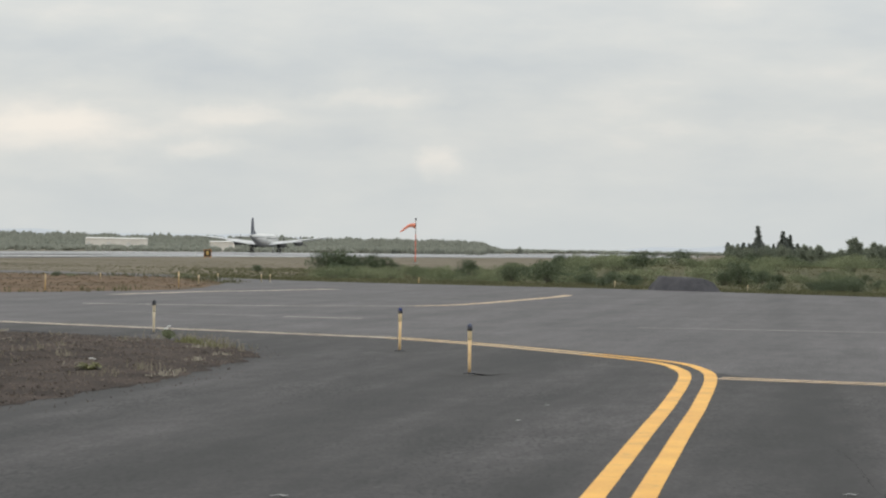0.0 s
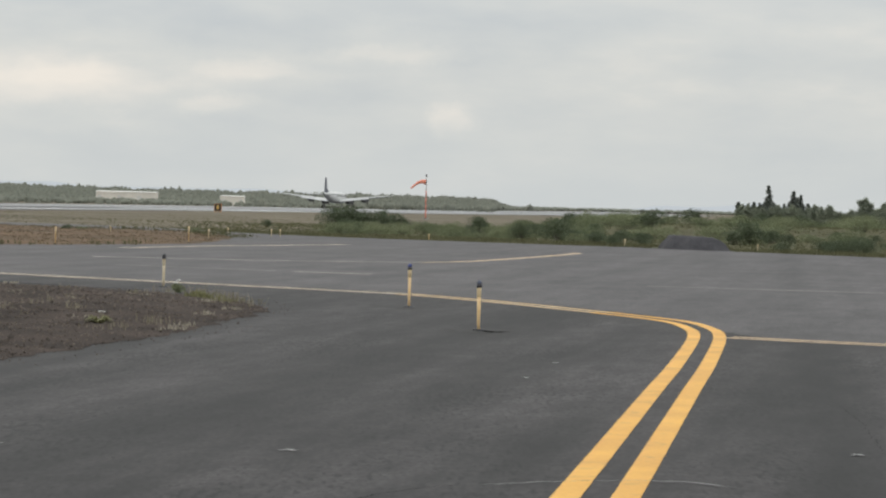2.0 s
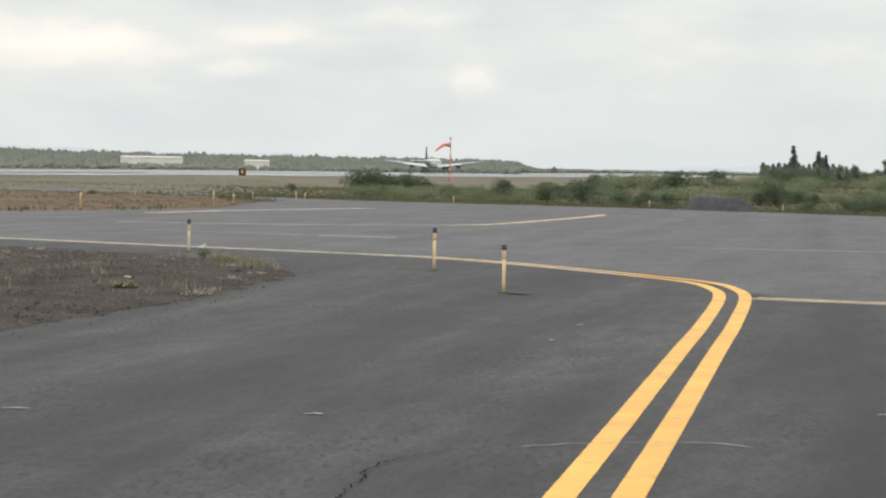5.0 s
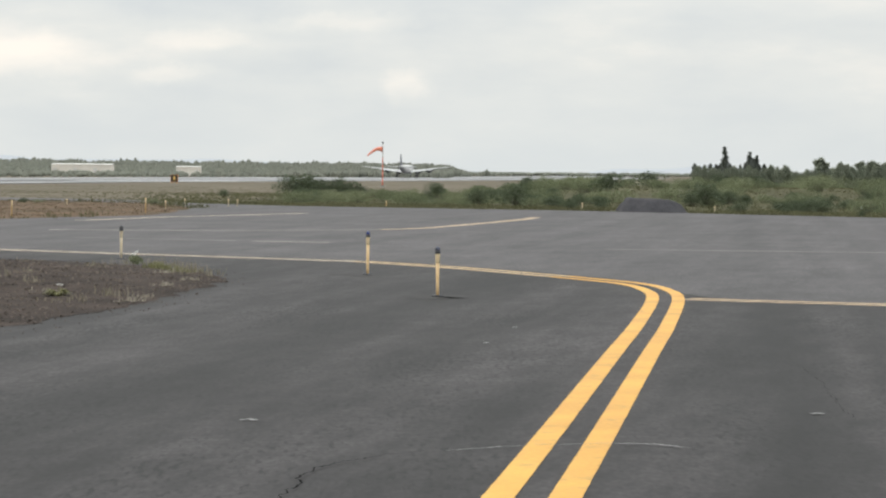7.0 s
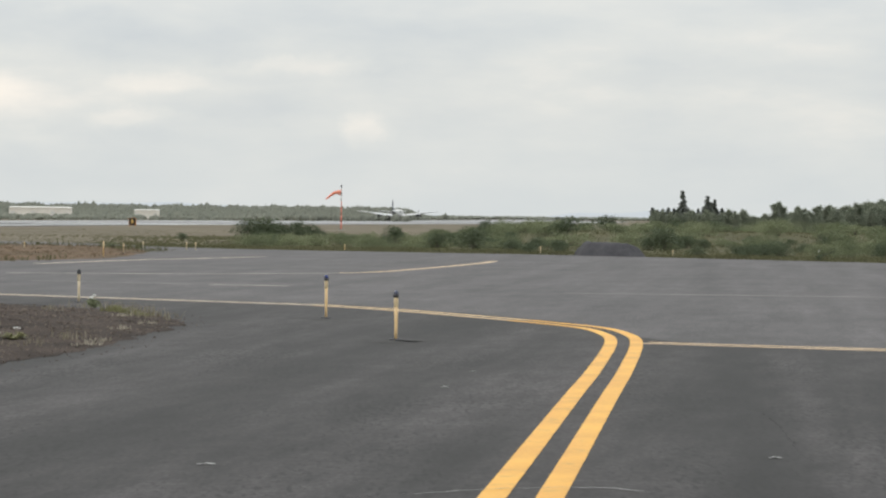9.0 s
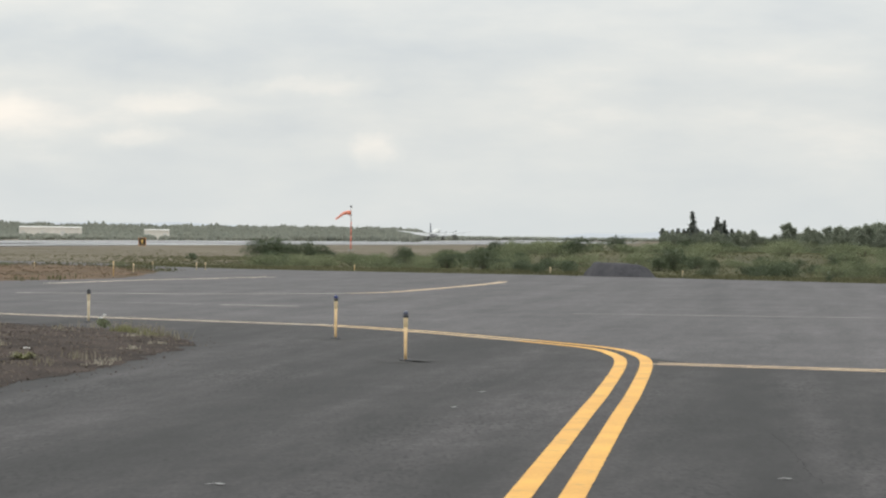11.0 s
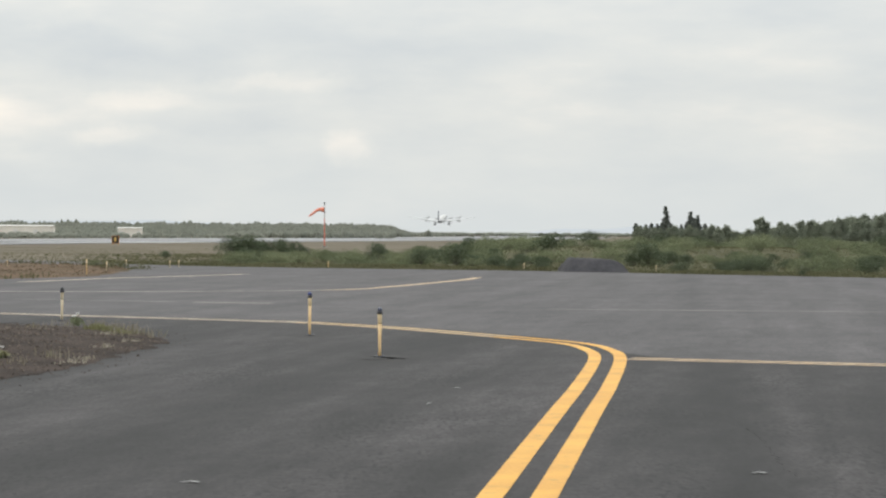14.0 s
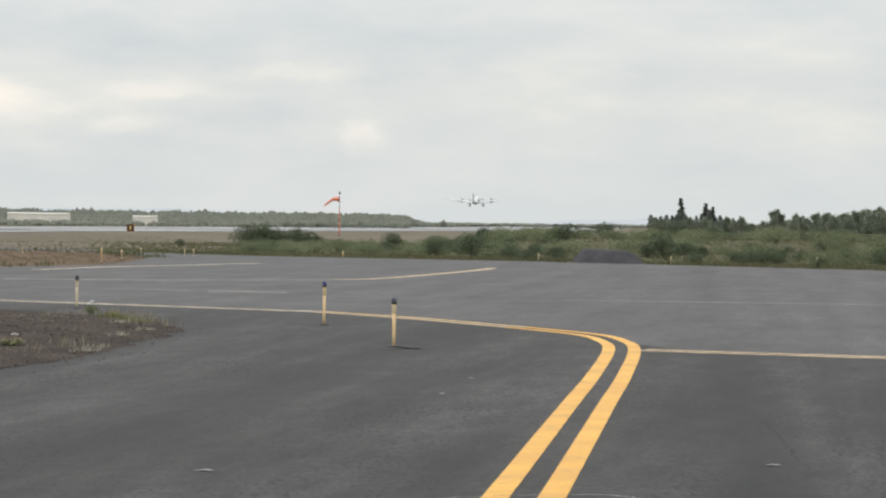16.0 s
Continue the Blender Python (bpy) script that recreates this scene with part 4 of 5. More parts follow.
def plant_bank():
    kinds = [shrub(1, 1.7, 0.95, LEAF, 1500, 0.045, "low grey-green willow shrub"), shrub(2, 2.3, 1.15, LEAF, 2000, 0.05, "spreading olive-green willow shrub"),
             shrub(3, 1.5, 0.75, LEAF, 1300, 0.042, "small pale-green willow shrub"), shrub(4, 1.9, 1.25, DARKLEAF, 2200, 0.05, "dense dark green alder shrub"),
             shrub(5, 2.6, 0.9, LEAF, 2000, 0.05, "wide low grey-green willow shrub")]
    used = set()

    def put(k, x, y, s, wide=1.0):
        m = pose(x, y, ground_z(x, y) + 0.01, 0, 0, random.uniform(0, 360))
        if k not in used:
            used.add(k)
            kinds[k].matrix_basis = m @ Matrix.Diagonal((s, s, s, 1))
            return
        c = copy_thing(kinds[k], m)
        c.scale = (s * wide, s * wide, s * random.uniform(0.85, 1.1))

    # the dark clump and its neighbours
    for x, y, k, s in ((-7.3, 152, 3, 1.08), (-6.2, 151, 3, 1.12), (-5.4, 153, 3, 1.0), (-4.6, 152, 3, 0.9), (-3.8, 153, 3, 0.8), (-3.0, 153, 3, 0.6), (-6.8, 154, 3, 0.95), (-11.4, 150, 3, 0.42), (1.6, 140, 3, 0.8), (7.2, 152, 3, 0.78), (8.0, 151, 1, 0.8), (-23.6, 103, 3, 0.6), (-16.7, 105, 3, 0.24), (-16.1, 105.5, 4, 0.24), (-11.0, 104, 2, 0.4)):
        put(k, x, y, s)
    # low pale growth in front of the clump and on towards the mound
    rng = random.Random(52)
    for _ in range(60):
        y = rng.uniform(112, 149)
        x = rng.uniform(-0.05, 0.055) * y
        if y < apron_edge(x) + 4:
            continue
        put(rng.choice((0, 1, 2, 4, 4, 3)), x, y, rng.uniform(0.34, 0.66))
    # an even low crest of willow where the bank rises
    for i in range(26):
        y = rng.uniform(150, 172)
        az = 0.036 + 0.042 * i / 25
        put(rng.choice((4, 4, 1, 0)), az * y, y, (0.50 + 0.32 * min(1, i / 12)) * rng.uniform(0.85, 1.1))
    n = 0
    while n < 160:
        y = random.uniform(86, 260)
        x = random.uniform(-0.085, 0.232) * y
        front = apron_edge(x)
        if y < front + 4 + 2.5 * noise.noise((x * 0.3, 0, 1)) or (abs(x - 9.5) < 2.2 and y < front + 9):
            continue
        right = (x / y + 0.02) / 0.2
        if y > 175 and x / y < 0.02:
            continue
        if x / y < -0.05 or (x < -6 and y > 165):
            continue
        s = (0.42 + 0.52 * random.random()) * (0.75 if y < front + 10 else 1.0) * (0.8 if x / y < -0.03 else 1.0)
        if y > 165 and x / y > 0.02:
            s *= 1.15
        elif x / y < 0.03:
            s *= 0.68
        if 0.015 < x / y < 0.055 and y > 135:
            s *= 0.7
        k = random.choice((0, 0, 1, 1, 2, 2, 4, 4, 3, 3))
        put(k, x, y, s, 1.2 if y > front + 12 else 1.0)
        n += 1
    # small dark bushes scattered through the turf
    n = 0
    while n < 62:
        az = rng.uniform(0.05, 0.222)
        y = 100.0
        for _ in range(6):
            y = apron_edge(az * y)
        if abs(az * y - 9.5) < 1.8:
            continue
        y += 5 + 34 * rng.random() ** 1.3
        put(rng.choice((3, 3, 3, 1)), az * y, y, rng.uniform(0.26, 0.5), 1.15)
        n += 1


plant_bank()


def blades(name, spots, height, mat, label, seed, wide=0.02):
    rng = random.Random(seed)
    verts, faces = [], []
    for x, y, z, k in spots:
        for _ in range(5):
            a = rng.uniform(0, 6.28)
            h = height * k * rng.uniform(0.5, 1.2)
            px, py = x + rng.uniform(-0.12, 0.12), y + rng.uniform(-0.12, 0.12)
            lx, ly = math.cos(a) * h * 0.5, math.sin(a) * h * 0.5
            wx, wy = -math.sin(a) * wide, math.cos(a) * wide
            i = len(verts)
            verts += [(px - wx, py - wy, z), (px + wx, py + wy, z), (px + lx * 0.4 + wx * 0.7, py + ly * 0.4 + wy * 0.7, z + h * 0.65), (px + lx * 0.4 - wx * 0.7, py + ly * 0.4 - wy * 0.7, z + h * 0.65), (px + lx, py + ly, z + h)]
            faces += [(i, i + 1, i + 2, i + 3), (i + 3, i + 2, i + 4)]
    tagged(raw(name, verts, faces, mat), label, "grass", "", "stuff")


def grass_fields():
    rng = random.Random(21)
    bank, rust, far = [], [], []
    while len(bank) < 20000:
        y = rng.uniform(84, 230)
        x = rng.uniform(-0.12, 0.26) * y
        if rng.random() < 0.5:
            y = apron_edge(x) + rng.uniform(0.3, 9)
        if y < apron_edge(x) + 0.4 + 0.8 * rng.random() or (abs(x - 9.5) < 1.5 and y < 100.5):
            continue
        if rng.random() > (x / y + 0.115) / 0.05:
            continue
        bank.append((x, y, ground_z(x, y) + 0.01, (0.55 if x / y < 0 else 1.0) * 0.6 + 0.7 * (noise.noise((x * 0.3, y * 0.3, 0)) + 0.4)))
    blades("bank_grass", bank, 0.13, BLADE, "long green and straw-coloured grass on the bank", 1)
    while len(rust) < 1500:
        x, y = rng.uniform(-32, -8.3), rng.uniform(60, 118)
        if x > -0.24 * y - 6 and inside((x, y), MOSS_POLY):
            rust.append((x, y, 0.05, 0.5 + 0.6 * (noise.noise((x * 0.5, y * 0.5, 0)) + 0.4)))
    blades("rusty_grass", rust, 0.055, RUSTBLADE, "short rusty brown dry grass", 2)
    tufts = []
    for i, (x, y) in enumerate(MOSS_POLY):
        if x > -34 and (y < 78 or y > 95):
            for _ in range(3 if y < 78 else 5):
                k = max(0.0, noise.noise((x * 0.25, y * 0.25, 6)) + 0.35)
                tufts.append((x + rng.gauss(0, 0.5), y + rng.gauss(0.2, 0.8), 0.01, 0.4 + 1.1 * k))
    blades("verge_tufts", tufts, 0.16, BLADE, "dark olive tufts along the rim of the verge", 9, 0.014)
    while len(far) < 5000:
        y = rng.uniform(118, 330)
        x = rng.uniform(-0.26, 0.05) * y
        if y > apron_edge(x) + 3 and not inside((x, y), MOSS_POLY):
            far.append((x, y, ground_z(x, y) - 0.01, 0.5 + 0.8 * max(0, noise.noise((x * 0.06, y * 0.03, 2)) + 0.3)))
    blades("field_grass", far, 0.09, BLADE, "tan and olive field grass beside the runway", 3)


grass_fields()


def pebbles():
    rng = random.Random(8)
    verts, faces = [], []
    base = [Vector(v) for v in ((1, 0, 0), (-1, 0, 0), (0, 1, 0), (0, -1, 0), (0, 0, 1), (0, 0, -1))]
    tri = ((0, 2, 4), (2, 1, 4), (1, 3, 4), (3, 0, 4), (2, 0, 5), (1, 2, 5), (3, 1, 5), (0, 3, 5))
    coarse = GRAVEL_POLY[::6]
    n = 0
    while n < 8000:
        x, y = rng.uniform(-12, -1.9), rng.uniform(17, 44)
        if x / y < -0.27:
            continue
        d = edge_distance(Vector((x, y)), coarse)
        stray = not inside((x, y), GRAVEL_POLY)
        if stray and (d > 0.7 or rng.random() < 0.35 + d):
            continue
        n += 1
        r = rng.choice((0.010, 0.013, 0.017, 0.022)) * rng.uniform(0.7, 1.4)
        if rng.random() < 0.03:
            r *= 2.2
        if stray:
            d, r = 0.0, r * 0.45
        z = 0.003 + min(1, d / 1.2) * (0.05 + 0.05 * noise.noise((x * 0.9, y * 0.9, 1)))
        turn = Euler((rng.random() * 6, rng.random() * 6, rng.random() * 6)).to_matrix()
        i = len(verts)
        for v in base:
            q = turn @ Vector((v.x * r * rng.uniform(0.7, 1.3), v.y * r * rng.uniform(0.7, 1.3), v.z * r * 0.7))
            verts.append((x + q.x, y + q.y, z + q.z))
        faces += [(i + a, i + b, i + c) for a, b, c in tri]
    tagged(raw("pebbles", verts, faces, PEBBLE), "loose brown and grey pebbles on the verge", "pebbles", "", "stuff")


pebbles()


def weed(x, y, width, height, flowers, label, seed, mat=WEED):
    rng = random.Random(seed)
    w = thing("weed", pose(x, y, 0.03), label, "weed", "weeds on the gravel verge")
    v, f = leaf_cloud(rng, [(rng.uniform(-0.3, 0.3) * width, rng.uniform(-0.3, 0.3) * width, height * rng.uniform(0.2, 0.6), min(width * rng.uniform(0.2, 0.35), height * 1.2)) for _ in range(7)], 60 + 500 * width, 0.012 + 0.05 * width)
    raw("foliage", v, f, mat, w)
    part("stalk_tuft", stems(rng, [(rng.uniform(-0.4, 0.4) * width, rng.uniform(-0.4, 0.4) * width, height * rng.uniform(0.6, 1.0)) for _ in range(6)], 0.006), mat, w)
    for _ in range(flowers):
        bm = bmesh.new()
        bmesh.ops.create_icosphere(bm, subdivisions=2, radius=0.021 * rng.uniform(0.7, 1.3), matrix=Matrix.Translation((rng.uniform(-0.3, 0.3) * width, rng.uniform(-0.3, 0.3) * width, max(height, 0.14) * rng.uniform(0.9, 1.25))) @ Matrix.Diagonal((1.3, 1.3, 0.6, 1)))
        part("blossom", bm, PETAL, w, "small white blossom head")


def rosette(x, y, reach, stalk, label, seed):
    """Narrow leaves spread from one root, with a blossom on a thin stalk."""
    rng = random.Random(seed)
    w = thing("weed", pose(x, y, 0.035), label, "weed", "weeds on the gravel verge")
    verts, faces = [], []
    for _ in range(80):
        a, r, lift = rng.uniform(0, 6.283), reach * rng.uniform(0.5, 1.0), rng.uniform(0.03, 0.10)
        out, side = Vector((math.cos(a), math.sin(a), 0)), Vector((-math.sin(a), math.cos(a), 0)) * rng.uniform(0.009, 0.016)
        mid, tip = out * r * 0.55 + Vector((0, 0, lift)), out * r + Vector((0, 0, lift * 0.55))
        i = len(verts)
        verts += [side * 0.4, -side * 0.4, mid - side, mid + side, tip]
        faces += [(i, i + 1, i + 2, i + 3), (i + 3, i + 2, i + 4)]
    raw("foliage", verts, faces, WEED, w)
    part("stalk", tube([(0, 0, 0), (0.01, 0, stalk * 0.6), (0.03, 0.01, stalk)], [0.004, 0.004, 0.003], 6), WEED, w)
    bm = bmesh.new()
    for dx, dz in ((0.0, 0.0), (0.03, -0.008), (-0.028, -0.004)):
        bmesh.ops.create_icosphere(bm, subdivisions=1, radius=0.014, matrix=Matrix.Translation((0.03 + dx, 0.01, stalk + dz)) @ Matrix.Diagonal((1.2, 1.2, 0.6, 1)))
    part("blossom", bm, PETAL, w, "small white blossom head")


weed(-4.3, 38.4, 0.26, 0.17, 4, "green weed with white blossoms at the edge of the asphalt", 1, LEAF)
rosette(-4.125, 28.5, 0.25, 0.15, "flat yellow-green weed with one white blossom", 2)
weed(-8.45, 41.9, 0.15, 0.22, 1, "upright dark green weed on the far side of the verge", 4, LEAF)
weed(16.5, 88.4, 0.32, 0.3, 2, "dark green weed with pale blossoms at the apron edge", 7, DARKLEAF)


def dry_tufts():
    rng = random.Random(31)
    spots = []
    for _ in range(42):
        x, y = rng.uniform(-10, -2.6), rng.uniform(21, 43)
        if x / y > -0.27 and inside((x, y), GRAVEL_POLY):
            for _ in range(6):
                spots.append((x + rng.gauss(0, 0.10), y + rng.gauss(0, 0.3), 0.03, rng.uniform(0.25, 0.8)))
    for _ in range(45):
        k = rng.random()
        spots.append((-4.6 + 1.9 * k + rng.gauss(0, 0.1), 38.8 - 4.2 * k * k + rng.gauss(0, 0.2), 0.02, rng.uniform(0.4, 1.0)))
    heads = []
    while len(heads) < 160:
        x, y = rng.uniform(-11, -2.8), rng.uniform(20, 43)
        if x / y > -0.27 and inside((x, y), GRAVEL_POLY):
            for _ in range(5):
                heads.append((x + rng.gauss(0, 0.05), y + rng.gauss(0, 0.09), 0.03, rng.uniform(0.4, 1.1)))
    low = []
    for _ in range(90):
        k = rng.random()
        low.append((-3.95 + 0.75 * k * k + rng.gauss(0, 0.06), 37.9 - 1.9 * k * k + rng.gauss(0, 0.2), 0.01, (1.25 - k) * rng.uniform(0.5, 1.1)))
    blades("low_grass", low, 0.11, WEED, "low yellow-green grass at the tip of the verge", 12, 0.008)
    blades("seed_heads", heads, 0.06, SEEDHEAD, "pale dried seed heads strewn over the gravel", 6, 0.010)
    blades("dry_tufts", spots, 0.17, DRYBLADE, "thin dry grass tufts on the gravel", 5, 0.006)


dry_tufts()


# ---- trees beyond the bank ----
def spruce(seed, height, spread, label):
    rng = random.Random(seed)
    t = thing("spruce_tree", pose(0, 0, 0), label, "tree", "trees beyond the bank")
    part("trunk", tube([(0, 0, 0), (0.03, 0, height * 0.5), (0, 0, height)], [0.11, 0.07, 0.015], 8), BARK, t, "grey-brown trunk")
    verts, faces = [], []
    z = height * 0.04
    while z < height * 0.99:
        k = 1 - z / height
        reach = spread * (k ** 0.74) * (0.85 + 0.6 * noise.noise((z * 1.3, seed, 0))) + 0.09
        for _ in range(7):
            a = rng.uniform(0, 6.28)
            r = reach * rng.uniform(0.55, 1.15)
            for i in range(int(8 + r * 13)):
                u = rng.uniform(0.1, 1.0)
                p = Vector((math.cos(a) * r * u, math.sin(a) * r * u, z - 0.18 * r * u + rng.uniform(-0.12, 0.12)))
                d = Vector((math.cos(a + rng.uniform(-1, 1)), math.sin(a + rng.uniform(-1, 1)), rng.uniform(-0.5, 0.3))) * rng.uniform(0.16, 0.32)
                e = Vector((rng.gauss(0, 1), rng.gauss(0, 1), rng.gauss(0, 1))).normalized() * 0.10
                n = len(verts)
                verts += [p - d * 0.5, p + e, p + d, p - e]
                faces.append((n, n + 1, n + 2, n + 3))
        z += height * 0.035
    raw("crown", verts, faces, NEEDLE, t)
    return t


def broadleaf(seed, height, spread, label):
    rng = random.Random(seed)
    t = thing("broadleaf_tree", pose(0, 0, 0), label, "tree", "trees beyond the bank")
    blobs = []
    for _ in range(46):
        k = rng.uniform(0.08, 1.0)
        a, out = rng.uniform(0, 6.283), spread * rng.uniform(0.1, 0.8) * (1.05 - 0.75 * k)
        blobs.append((math.cos(a) * out, math.sin(a) * out, height * k * rng.uniform(0.92, 1.06) - 0.2, spread * rng.uniform(0.12, 0.24) * (1.15 - 0.45 * k)))
    part("trunk", tube([(0, 0, 0), (0.08, 0.03, height * 0.4), (0.02, 0, height * 0.85)], [0.12, 0.08, 0.03], 8), BARK, t, "pale trunk")
    part("branchwork", stems(rng, [b[:3] for b in blobs[::2]], 0.05), BARK, t)
    verts, faces = [], []
    for bx, by, bz, r in blobs:
        for _ in range(int(90 + 420 * r)):
            d = Vector((rng.gauss(0, 1), rng.gauss(0, 1), rng.gauss(0.1, 0.9))) * r * 0.9
            p = Vector((bx, by, max(0.1, bz + d.z))) + Vector((d.x, d.y, 0))
            a = Vector((rng.gauss(0, 1), rng.gauss(0, 1), rng.gauss(0, 0.7))).normalized()
            b = a.cross(Vector((rng.gauss(0, 1), rng.gauss(0, 1), rng.gauss(0, 1)))).normalized()
            z = 0.13 * rng.uniform(0.5, 1.3)
            i = len(verts)
            verts += [p - a * z, p - b * z * 0.5, p + a * z, p + b * z * 0.5]
            faces.append((i, i + 1, i + 2, i + 3))
    raw("crown", verts, faces, TREELEAF, t)
    return t


def plant_trees():
    D = 430.0
    kinds = {"a": spruce(1, 6.4, 1.35, "tall ragged dark green spruce tree"), "b": spruce(2, 5.6, 1.6, "broad bushy dark green spruce tree"), "c": spruce(3, 4.1, 1.1, "small pointed dark green spruce tree"),
             "d": broadleaf(4, 4.6, 1.9, "leafy green birch tree beyond the bank"), "e": broadleaf(5, 3.6, 1.8, "low bushy green alder tree beyond the bank")}
    used = set()

    def put(k, az, d, s):
        x, y = d * math.tan(radians(az)), d
        m = pose(x, y, ground_z(x, y) - 0.05, 0, 0, random.uniform(0, 360))
        if k not in used:
            used.add(k)
            kinds[k].matrix_basis = m @ Matrix.Diagonal((s, s, s, 1))
        else:
            copy_thing(kinds[k], m).scale = (s, s, s)

    for az, k, s in ((7.38, "a", 1.12), (7.96, "b", 1.10), (8.13, "b", 1.00), (8.05, "b", 0.92), (7.86, "b", 0.78), (6.68, "c", 1.0), (6.80, "c", 0.9), (6.92, "c", 0.95), (7.05, "c", 1.0), (7.18, "c", 0.98), (7.28, "b", 0.75), (7.5, "c", 1.0), (7.62, "e", 0.95), (7.75, "b", 0.72), (8.3, "c", 1.0), (8.45, "e", 0.9), (8.6, "c", 0.9), (8.75, "e", 0.85)):
        put(k, az, D + random.uniform(-6, 6), s)
    az = 6.75
    while az < 8.8:
        put("e", az, D + random.uniform(-14, -6), random.uniform(0.8, 1.0))
        az += 0.17
    az = 8.8
    while az < 15.5:
        grow = 0.72 + 0.55 * min(1, max(0, (az - 9.0) / 3.0))
        put(random.choice("ddee" if az < 11.5 else "ddddde"), az, D + random.uniform(-14, 14), grow * random.uniform(0.8, 1.08))
        az += 0.085
    put("d", 9.55, D - 5, 1.1)
    put("d", 9.7, D - 5, 0.98)


plant_trees()


def far_woods():
    """The wooded rise beyond the runway: thousands of crowns, uncounted."""
    rng = random.Random(77)
    verts, faces = [], []

    def crown(x, y, z, h, r, pointed):
        i0 = len(verts)
        seg, rings = 6, 5
        for j in range(rings):
            v = j / (rings - 1)
            rr = r * ((1 - v) ** 0.7 if pointed else math.sqrt(max(0.02, 1 - (v * 1.02 - 0.35) ** 2 / 0.44))) + 0.05
            for k in range(seg):
                a = 6.283 * k / seg + j
                q = rr * rng.uniform(0.7, 1.25)
                verts.append((x + math.cos(a) * q, y + math.sin(a) * q, z + h * v + rng.uniform(-0.1, 0.1) * h * (0 < j)))
        for j in range(rings - 1):
            for k in range(seg):
                a, b = i0 + j * seg + k, i0 + j * seg + (k + 1) % seg
                faces.append((a, b, b + seg, a + seg))
        faces.append(tuple(i0 + (rings - 1) * seg + k for k in range(seg)))

    for _ in range(8200):
        az = rng.uniform(-19, 1.45)
        d = rng.uniform(1330, 1560)
        lift = 7.4 + 1.6 * noise.noise((az * 0.5, 0, 3)) + 0.9 * noise.noise((az * 2.5, 0, 8)) + max(0, (-az - 6) * 0.16) + 2.4 * math.exp(-((az + 11.8) / 0.35) ** 2)
        if az > -0.2:
            lift *= max(0.18, 1 - ((az + 0.2) / 1.65) ** 3 * 0.78)
        row = (d - 1330) / 230
        z = -1.6 + (lift + 0.9) * 0.55 * row
        h = lift * rng.uniform(0.38, 0.56) * (1.0 if rng.random() > 0.04 else 1.3)
        crown(d * math.tan(radians(az)), d, z, h, h * rng.uniform(0.28, 0.5), rng.random() < 0.15)
    for _ in range(2200):
        az = rng.uniform(-19, 1.0)
        d = rng.uniform(1010, 1330)
        h = rng.uniform(1.0, 2.8)
        crown(d * math.tan(radians(az)), d, -1.6, h + 0.6, h * 0.6, False)
    for az, h in ((1.75, 3.0), (1.80, 4.0), (1.86, 2.9), (2.0, 1.6)):
        crown(1450 * math.tan(radians(az)), 1450, -1.6, h + 0.4, h * 0.40, False)
    for _ in range(800):
        az = rng.uniform(1.4, 19)
        d = rng.uniform(1700, 2400)
        h = rng.uniform(1.2, 2.4)
        crown(d * math.tan(radians(az)), d, -1.0, h, 4.0, False)
    for _ in range(4200):
        s, off = rng.uniform(250, 1900), -rng.uniform(40, 240)
        x, y = on_runway(s, off)
        if y < 330 or (-150 < x < -80 and 960 < y < 1000):
            continue
        h = rng.uniform(0.6, 1.6) * (1 + y / 2500)
        crown(x, y, -1.0 + dip(y), h, h * 0.7, False)
    tagged(raw("far_woods", verts, faces, FARLEAF, smooth=True), "hazy grey-green wooded rise beyond the runway", "woods", "", "stuff")


far_woods()


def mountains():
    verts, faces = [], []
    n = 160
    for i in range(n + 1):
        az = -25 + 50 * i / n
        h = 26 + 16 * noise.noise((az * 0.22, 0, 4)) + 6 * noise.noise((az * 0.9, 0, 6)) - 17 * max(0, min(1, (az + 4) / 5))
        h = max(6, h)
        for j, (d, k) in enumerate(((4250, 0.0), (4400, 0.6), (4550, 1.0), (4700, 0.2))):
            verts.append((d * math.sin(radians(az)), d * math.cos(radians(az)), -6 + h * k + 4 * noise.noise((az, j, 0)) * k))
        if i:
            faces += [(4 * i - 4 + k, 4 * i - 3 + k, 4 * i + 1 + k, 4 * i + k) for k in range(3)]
    tagged(raw("backdrop_mountain", verts, faces, MOUNTAIN, smooth=True), "mountain backdrop on the horizon, its blue-grey glow standing in for haze", "mountain", "", "structure")


mountains()


# ---- the four-engined propeller aircraft ----
def wing_half(side, root_y, root_chord, tip_y, tip_chord, span, z_root, z_tip, thick, name, mat, parent, label):
    """A tapered aerofoil from the fuselage to the tip; +y is forward."""
    prof = [(0.0, 0.0), (0.05, 0.45), (0.2, 0.95), (0.4, 1.0), (0.7, 0.6), (1.0, 0.05), (0.7, -0.25), (0.4, -0.5), (0.2, -0.5), (0.05, -0.3)]
    bm = bmesh.new()
    rings = []
    n = 8
    for i in range(n + 1):
        u = i / n
        if u > 0.93:
            shrink = 0.7
        else:
            shrink = 1.0
        c = (root_chord + (tip_chord - root_chord) * u) * (shrink if i == n else 1)
        y = root_y + (tip_y - root_y) * u
        z = z_root + (z_tip - z_root) * u
        t = c * thick
        rings.append([bm.verts.new((side * (0.6 + (span - 0.6) * u), y - p * c, z + q * t)) for p, q in prof])
    k = len(prof)
    for a, b in zip(rings, rings[1:]):
        for j in range(k):
            bm.faces.new((a[j], a[(j + 1) % k], b[(j + 1) % k], b[j]))
    bm.faces.new(rings[-1])
    bm.faces.new(rings[0][::-1])
    bmesh.ops.recalc_face_normals(bm, faces=bm.faces[:])
    return part(name, bm, mat, parent, label, True)


